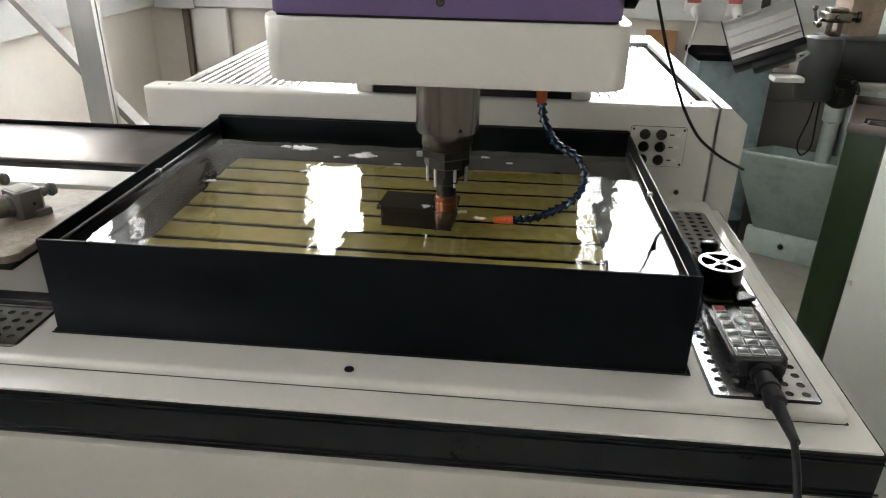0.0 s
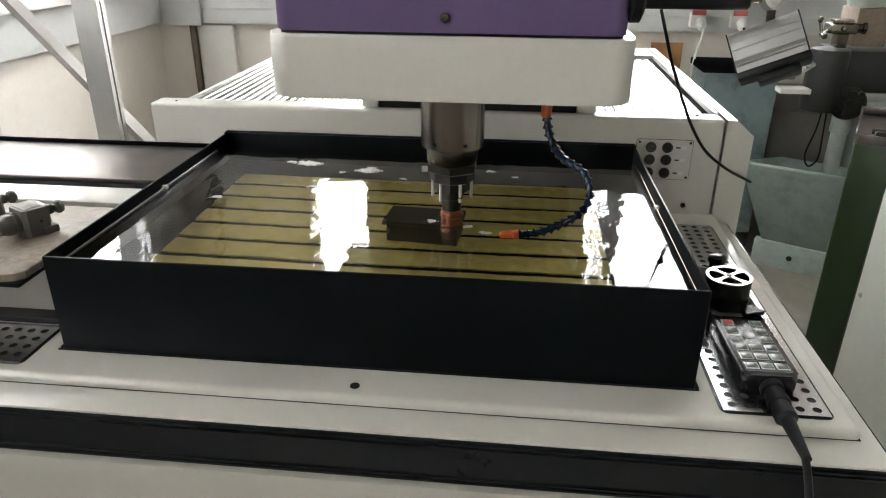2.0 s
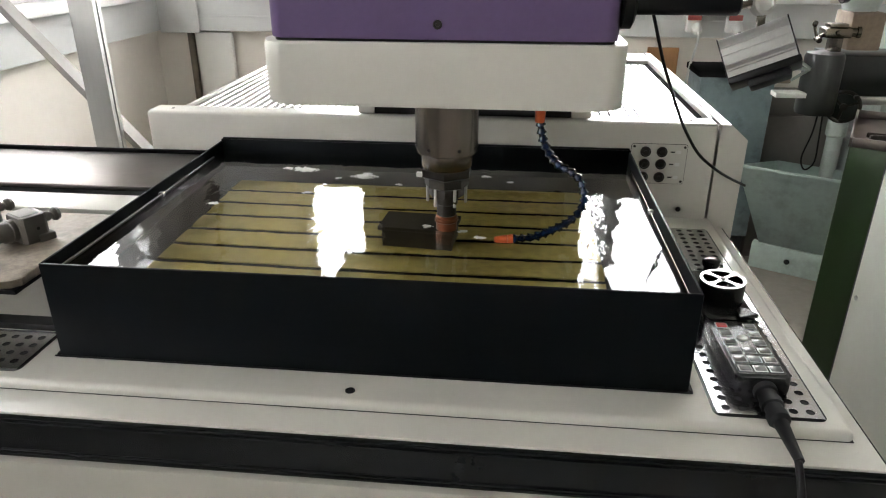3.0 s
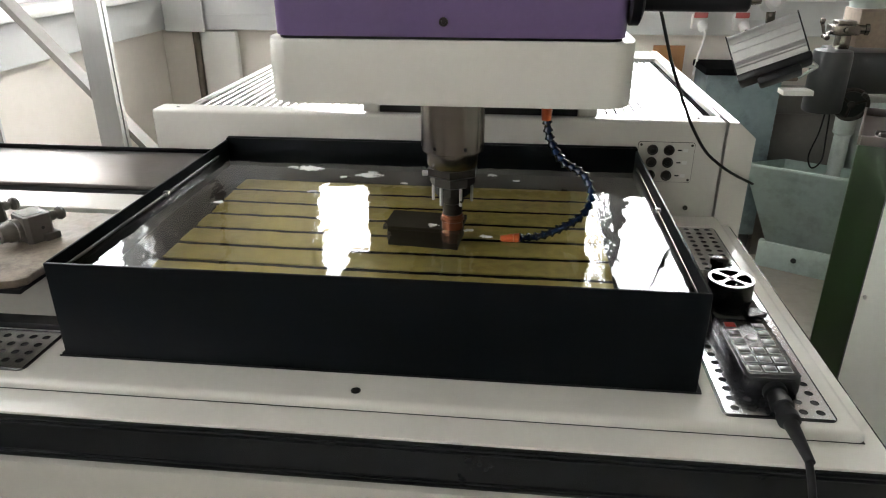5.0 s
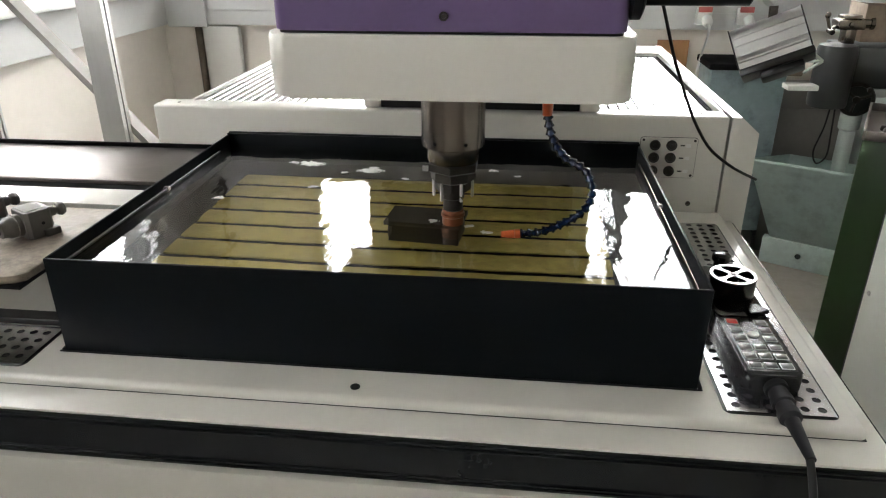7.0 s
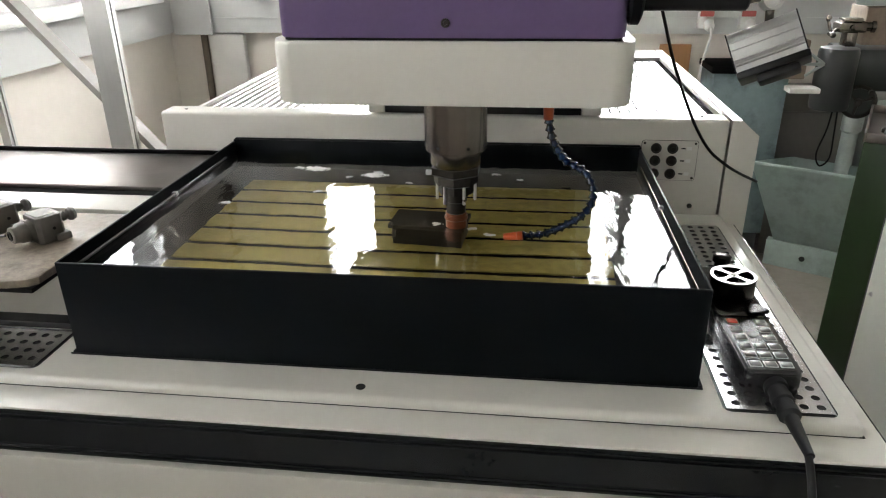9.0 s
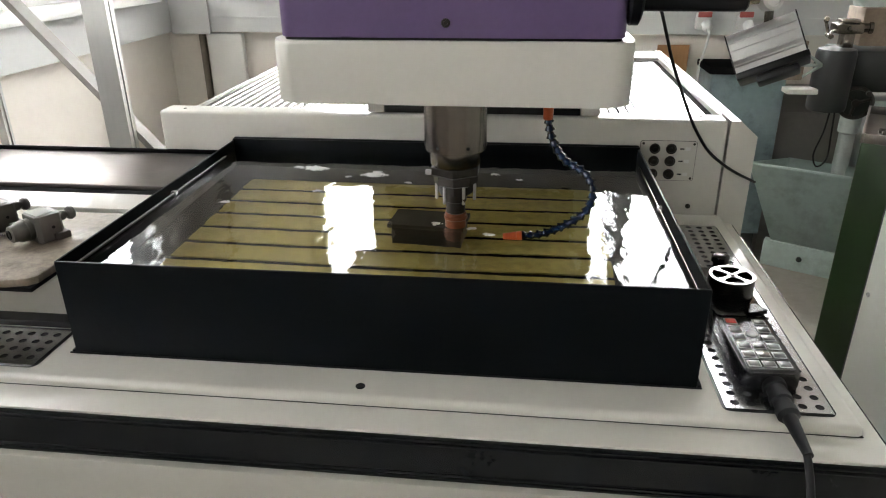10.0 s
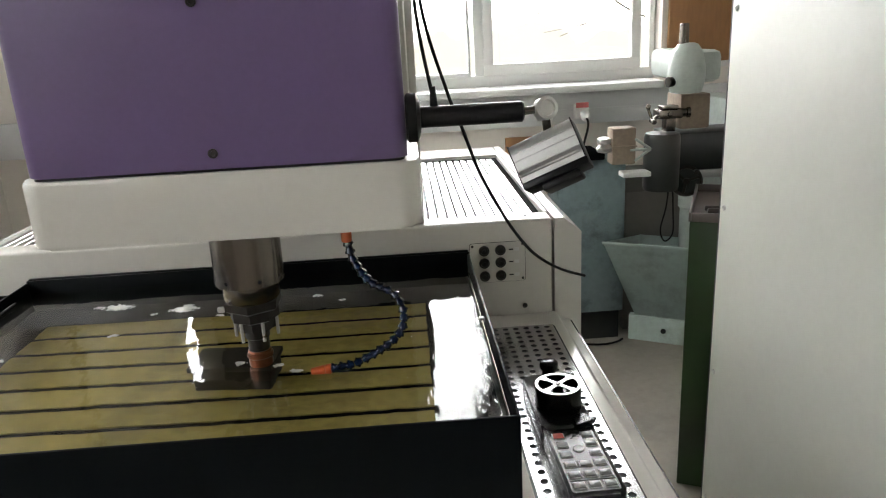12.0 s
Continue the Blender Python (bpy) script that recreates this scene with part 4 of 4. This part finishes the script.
# ---- the old milling machine ----
mill = thing("milling_machine", (1.6, 2.95, 0), "old grey-green milling machine with handwheel and chip tray", "milling machine")
part("column", boxed(1.9, 2.3, 3.25, 3.6, 0.0, 1.25, 0.02), MILL_GREEN, mill)
part("knee_drum", lathe(bmesh.new(), [(0.05, 0.925), (0.07, 0.929), (0.074, 0.94), (0.074, 1.15), (0.069, 1.167), (0.04, 1.172)], pose(1.438, 2.83, 0), 36), MILL_GREY, mill)
part("work_table", boxed(1.5, 2.4, 2.9, 3.12, 0.985, 1.15, 0.008), MILL_GREY, mill)
part("table_slide", boxed(1.52, 2.4, 2.9, 3.1, 0.95, 0.984, 0.004), SILVER, mill)
bm = bmesh.new()
box(bm, 1.415, 1.515, 2.81, 2.89, 1.225, 1.262, 0.006)
box(bm, 1.43, 1.50, 2.82, 2.88, 1.262, 1.278, 0.004)
box(bm, 1.45, 1.49, 2.82, 2.88, 1.172, 1.226, 0.004)
lathe(bm, [(0.02, 0), (0.02, 0.03), (0.024, 0.031), (0.024, 0.045), (0.012, 0.05)], pose(1.51, 2.85, 1.245, 0, 90, 0), 16)
lathe(bm, [(0.011, 0), (0.011, 0.012), (0.005, 0.014)], pose(1.462, 2.812, 1.245, 90, 0, 0), 12)
part("vise", bm, STEEL, mill)
bm = bmesh.new()
rod(bm, (1.42, 2.84, 1.235), (1.385, 2.83, 1.218), 0.008, seg=12)
rod(bm, (1.392, 2.83, 1.222), (1.374, 2.83, 1.272), 0.006, seg=10)
rod(bm, (1.374, 2.83, 1.272), (1.371, 2.815, 1.283), 0.01, seg=12, bevel=0.003)
rod(bm, (1.392, 2.825, 1.222), (1.388, 2.79, 1.218), 0.011, seg=12, bevel=0.003)
part("vise_crank", bm, STEEL, mill)
hw = pose(1.545, 2.82, 0.958, 90, 0, -15)
bm = bmesh.new()
R, seg = 0.06, 36
ring = [Vector((R * math.cos(2 * math.pi * i / seg), R * math.sin(2 * math.pi * i / seg), 0)) for i in range(seg)]
rows = []
for i in range(seg):
    c = ring[i].normalized()
    rows.append([bm.verts.new(ring[i] + 0.008 * (c * math.cos(a) + Vector((0, 0, 1)) * math.sin(a))) for a in (k * math.pi / 4 for k in range(8))])
for i in range(seg):
    for k in range(8):
        bm.faces.new((rows[i][k], rows[(i + 1) % seg][k], rows[(i + 1) % seg][(k + 1) % 8], rows[i][(k + 1) % 8]))
for a in (20, 140, 260):
    rod(bm, (0, 0, 0), (0.056 * math.cos(radians(a)), 0.056 * math.sin(radians(a)), 0), 0.006, seg=8)
lathe(bm, [(0.014, -0.015), (0.014, 0.012), (0.008, 0.016)], None, 16)
rod(bm, (0, 0, -0.01), (0, 0, -0.09), 0.009, seg=10)
rod(bm, (0.035, 0.045, 0.005), (0.035, 0.045, 0.045), 0.008, 0.01, seg=12, bevel=0.003)
bmesh.ops.transform(bm, matrix=hw, verts=bm.verts)
bmesh.ops.recalc_face_normals(bm, faces=bm.faces)
wheel_rim = part("handwheel", bm, DARK_STEEL, mill)
bm = rod(bmesh.new(), (0, 0, -0.006), (0, 0, -0.003), 0.056, seg=32)
bmesh.ops.transform(bm, matrix=hw, verts=bm.verts)
part("wheel_disc", bm, MILL_GREY, wheel_rim)
part("screw_column", rod(bmesh.new(), (1.745, 3.28, 0.2), (1.745, 3.28, 0.73), 0.036, seg=24), MILL_GREEN, mill)
part("column_collar", rod(bmesh.new(), (1.745, 3.28, 0.72), (1.745, 3.28, 0.9), 0.046, seg=24, bevel=0.01), MILL_GREEN, mill)
part("spindle_head", lathe(bmesh.new(), [(0.04, 1.325), (0.062, 1.328), (0.066, 1.345), (0.07, 1.36), (0.074, 1.39), (0.073, 1.43), (0.06, 1.49), (0.04, 1.518), (0.024, 1.524)], pose(1.528, 2.83, 0), 32), MILL_GREEN, mill)
part("quill", rod(bmesh.new(), (1.512, 2.83, 1.51), (1.512, 2.83, 1.6), 0.02, 0.018, seg=18, bevel=0.003), STEEL, mill)
part("overarm", boxed(1.57, 1.70, 2.87, 3.4, 1.36, 1.49, 0.03), MILL_GREEN, mill)
bm = bmesh.new()
rod(bm, (1.475, 2.81, 1.375), (1.44, 2.8, 1.375), 0.018, 0.022, seg=16, bevel=0.003)
part("clutch_knob", bm, DARK_STEEL, mill)
part("gearbox", boxed(1.515, 1.64, 2.84, 3.0, 1.176, 1.318, 0.006), RUST_WOOD, mill, "brown weathered guard box")
bm = bmesh.new()
box(bm, 1.225, 1.325, 2.82, 2.9, 1.045, 1.197, 0.006)
box(bm, 1.222, 1.328, 2.812, 2.82, 1.118, 1.124, 0.002)
part("bracket", bm, RUST_WOOD, mill, "brown weathered plate")
for a in (40, 0, -40):
    part("spoke", rod(bmesh.new(), (1.375, 2.79, 1.11), (1.375 - 0.085 * math.cos(radians(a)), 2.785, 1.11 + 0.07 * math.sin(radians(a))), 0.007, 0.005, seg=10), MILL_GREEN, mill)
bm = lathe(bmesh.new(), [(0.012, 0), (0.03, 0.005), (0.034, 0.02), (0.024, 0.035), (0.03, 0.045), (0.028, 0.06), (0.012, 0.066)], pose(1.198, 2.85, 1.095), 20)
part("dial", bm, SILVER, mill)
part("scale_plate", boxed(1.255, 1.372, 2.76, 2.83, 1.0, 1.02, 0.003), PLASTIC_W, mill)
# chip tray, standing askew on its base
CM = pose(1.472, 3.365, 0, 0, 0, -29)


def lay_tray(bm):
    bmesh.ops.transform(bm, matrix=CM, verts=bm.verts)
    return bm


bm = bmesh.new()
top = [(-0.09, -0.15, 0.57), (0.75, -0.15, 0.565), (0.75, 0.04, 0.565), (0.06, 0.04, 0.57)]
low = [(0.05, 0.0, 0.14), (0.72, 0.0, 0.14), (0.72, 0.035, 0.14), (0.06, 0.035, 0.14)]
vt, vl = [bm.verts.new(p) for p in top], [bm.verts.new(p) for p in low]
bm.faces.new(vl[::-1])
for i in range(4):
    bm.faces.new((vt[i], vl[i], vl[(i + 1) % 4], vt[(i + 1) % 4]))
bmesh.ops.solidify(bm, geom=list(bm.faces), thickness=0.006)
bmesh.ops.recalc_face_normals(bm, faces=bm.faces)
part("chip_tray", lay_tray(bm), TEAL, mill, "teal painted chip tray with sloping sides")
part("tray_rim", lay_tray(boxed(-0.094, 0.75, -0.157, -0.149, 0.56, 0.574, 0.002)), TEAL, mill)
part("tray_base", lay_tray(boxed(0.02, 0.72, -0.012, 0.035, 0.0, 0.138, 0.004)), TEAL, mill)
part("base_bolt", lay_tray(rod(bmesh.new(), (0.2, -0.012, 0.07), (0.2, -0.02, 0.07), 0.014, seg=10, bevel=0.002)), MILL_GREY, mill)

tc = thing("tool_cabinet", (1.27, 3.45, 0), "chipped teal metal tool cabinet with a black top", "cabinet")
part("body", boxed(1.11, 1.455, 3.36, 3.62, 0.16, 0.975, 0.006), TEAL_DARK, tc)
part("plinth", boxed(1.13, 1.44, 3.38, 3.6, 0.0, 0.159), MILL_GREY, tc)
part("top", boxed(1.09, 1.34, 3.33, 3.61, 0.976, 1.008, 0.006), MATT_BLACK, tc)

gc = thing("grey_cabinet", (1.6, 3.45, 0), "brown-grey sheet metal cabinet beside the milling machine", "cabinet")
part("body", boxed(1.49, 1.85, 3.47, 3.64, 0.0, 0.77, 0.006), BROWN_GREY, gc)
part("lid", boxed(1.485, 1.855, 3.462, 3.645, 0.772, 0.88, 0.005), BROWN_GREY, gc)
loop = thing("cable_loop", (1.63, 3.26, 0.88), "thin grey cable loop hanging at the milling machine", "cable")
part("strand", tube(bmesh.new(), [(1.64, 3.26, 0.88), (1.63, 3.26, 0.74), (1.605, 3.26, 0.62), (1.63, 3.26, 0.56), (1.668, 3.26, 0.6), (1.665, 3.26, 0.72), (1.655, 3.26, 0.88)], 0.004), RUBBER, loop)

brd = thing("wood_board", (0.985, NORTH - 0.05, 0.4), "brown chipboard offcut leaning on the wall", "board")
part("board", boxed(0.889, 1.045, NORTH - 0.045, NORTH - 0.028, 0.0, 1.072, 0.002), WOOD, brd)
pb = thing("window_board", (1.95, NORTH - 0.02, 1.42), "brown chipboard panel fixed beside the window", "board")
part("board", boxed(1.748, 2.3, NORTH - 0.03, NORTH - 0.003, 1.405, 2.5, 0.002), WOOD, pb)
part("batten", boxed(1.735, 2.3, NORTH - 0.035, NORTH - 0.003, 1.375, 1.404, 0.002), UPVC, pb)


def socket(x, z):
    s = thing("wall_socket", (x, NORTH - 0.068, z), "grey wall socket with a red lid and plug", "socket", "sockets on the trunking")
    y = NORTH - 0.0665
    part("box", boxed(x - 0.036, x + 0.036, y - 0.04, y, z - 0.04, z + 0.035, 0.006), PLASTIC_W, s)
    part("lid", boxed(x - 0.033, x + 0.033, y - 0.05, y - 0.041, z + 0.018, z + 0.045, 0.004), SOCKET_RED, s, "red hinged lid")
    part("plug", lathe(bmesh.new(), [(0.024, 0), (0.024, 0.03), (0.018, 0.045), (0.012, 0.05)], pose(x + 0.012, y - 0.045, z - 0.012, 120, 0, 0), 20), PLASTIC_W, s)
    return s


socket(1.085, 1.195)
socket(1.28, 1.195)
fc = thing("flex_cable", (1.1, NORTH - 0.1, 1.1), "grey flexible cable hanging from a wall socket", "cable")
part("strand", tube(bmesh.new(), [(1.097, NORTH - 0.16, 1.165), (1.1, NORTH - 0.17, 1.12), (1.09, NORTH - 0.1, 0.95), (1.08, NORTH - 0.06, 0.6), (1.08, NORTH - 0.05, 0.1)], 0.006), PLASTIC_W, fc)
fc = thing("flex_cable", (1.3, NORTH - 0.1, 1.1), "black flexible cable hanging from a wall socket", "cable")
part("strand", tube(bmesh.new(), [(1.292, NORTH - 0.16, 1.165), (1.295, NORTH - 0.17, 1.12), (1.28, NORTH - 0.1, 0.95), (1.27, NORTH - 0.06, 0.6), (1.27, NORTH - 0.05, 0.1)], 0.006), RUBBER, fc)

pp = thing("heating_pipe", (-1.52, NORTH - 0.03, 0), "dark brown painted vertical heating pipe", "pipe")
part("pipe", rod(bmesh.new(), (-1.533, NORTH - 0.03, 0), (-1.533, NORTH - 0.03, 1.112), 0.019, seg=16), PIPE, pp)
part("pipe", rod(bmesh.new(), (-1.533, NORTH - 0.03, 1.296), (-1.533, NORTH - 0.03, TOP), 0.019, seg=16), PIPE, pp)
bag = thing("crumpled_bag", (-1.2, NORTH - 0.03, 1.292), "crumpled white plastic bag on the trunking", "bag")
bm = bmesh.new()
bmesh.ops.create_icosphere(bm, subdivisions=4, radius=0.06, matrix=Matrix.Translation((-1.2, NORTH - 0.09, 1.35)))
for v in bm.verts:
    n = noise.noise_vector(v.co * 28)
    v.co += n * 0.02
    v.co.z = max(v.co.z, 1.2915)
part("bag", bm, PLASTIC_W, bag, smooth=False)


fl = thing("floor_cable", (1.4, 3.3, 0), "black cable lying on the workshop floor", "cable")
part("strand", tube(bmesh.new(), [(1.14, 3.35, 0.0065), (1.22, 3.31, 0.0065), (1.32, 3.285, 0.0065), (1.4, 3.3, 0.0065), (1.45, 3.335, 0.0065)], 0.006), RUBBER, fl)


# ---- foam on the fluid ----
def foam(x, y, r, n, seed):
    f = tagged(new("foam_patch"), "small patch of white foam bubbles on the fluid", "foam", kind="stuff")
    rnd = random.Random(seed)
    bm = bmesh.new()
    ring = []
    for k in range(22):
        a = 2 * math.pi * k / 22
        q = 0.75 * r * (0.5 + 0.7 * rnd.random())
        ring.append((x + 1.7 * q * math.cos(a), y + q * math.sin(a)))
    prism(bm, ring, WATER_Z + 0.0002, WATER_Z + 0.0014)
    for i in range(n):
        a, d = rnd.uniform(0, 6.28), r * (0.3 + 0.75 * rnd.random())
        br = rnd.uniform(0.001, 0.0034)
        m = Matrix.Translation((x + 1.7 * d * math.cos(a), y + d * math.sin(a), WATER_Z + br * 0.15)) @ Matrix.Diagonal((1.15, 1.15, 0.42, 1))
        bmesh.ops.create_icosphere(bm, subdivisions=1, radius=br, matrix=m)
    part("bubbles", bm, FOAM, f)
    return f


for i, (x, y, r, n) in enumerate(((-0.25, 1.355, 0.019, 55), (-0.29, 1.36, 0.008, 14), (-0.105, 1.32, 0.018, 50), (-0.1, 1.34, 0.006, 8), (-0.16, 1.30, 0.004, 5), (-0.02, 1.27, 0.005, 6), (0.165, 1.345, 0.007, 8), (0.22, 1.31, 0.006, 8), (-0.2, 1.2, 0.007, 8), (-0.37, 1.115, 0.008, 9), (0.137, 1.02, 0.006, 16), (0.17, 0.995, 0.006, 14), (0.07, 1.04, 0.007, 16))):
    foam(x, y, r, n, i)


# ---- a bare tree outside the north window ----
tree = thing("bare_tree", (3.3, 7.4, 0), "leafless tree with thin branches outside the window", "tree")
BARK = mat("bark", (0.16, 0.13, 0.10), 0.9, var=0.2, scale=30, bump=0.3)
rnd = random.Random(5)
part("trunk", tube(bmesh.new(), [(3.3, 7.4, -0.5), (3.25, 7.4, 0.8), (3.3, 7.4, 2.2), (3.22, 7.4, 3.6)], 0.05, 8, 5), BARK, tree)


def limb(p, d, length, r, depth, bm):
    pts = [Vector(p)]
    for k in range(4):
        d = (d + Vector((rnd.uniform(-0.3, 0.3), rnd.uniform(-0.2, 0.2), rnd.uniform(-0.22, 0.3)))).normalized()
        pts.append(pts[-1] + d * length / 4)
        if depth and k:
            limb(pts[-1], (d + Vector((rnd.uniform(-0.7, 0.4), rnd.uniform(-0.3, 0.3), rnd.uniform(-0.5, 0.7)))).normalized(), length * 0.55, r * 0.6, depth - 1, bm)
    tube(bm, pts, r, 5, 3)


for k in range(6):
    bm = bmesh.new()
    limb((3.28, 7.4, 1.2 + 0.32 * k), Vector((-1 if k % 3 else 0.8, 0.1, 0.35)).normalized(), 1.1, 0.012, 2, bm)
    part("limb", bm, BARK, tree)
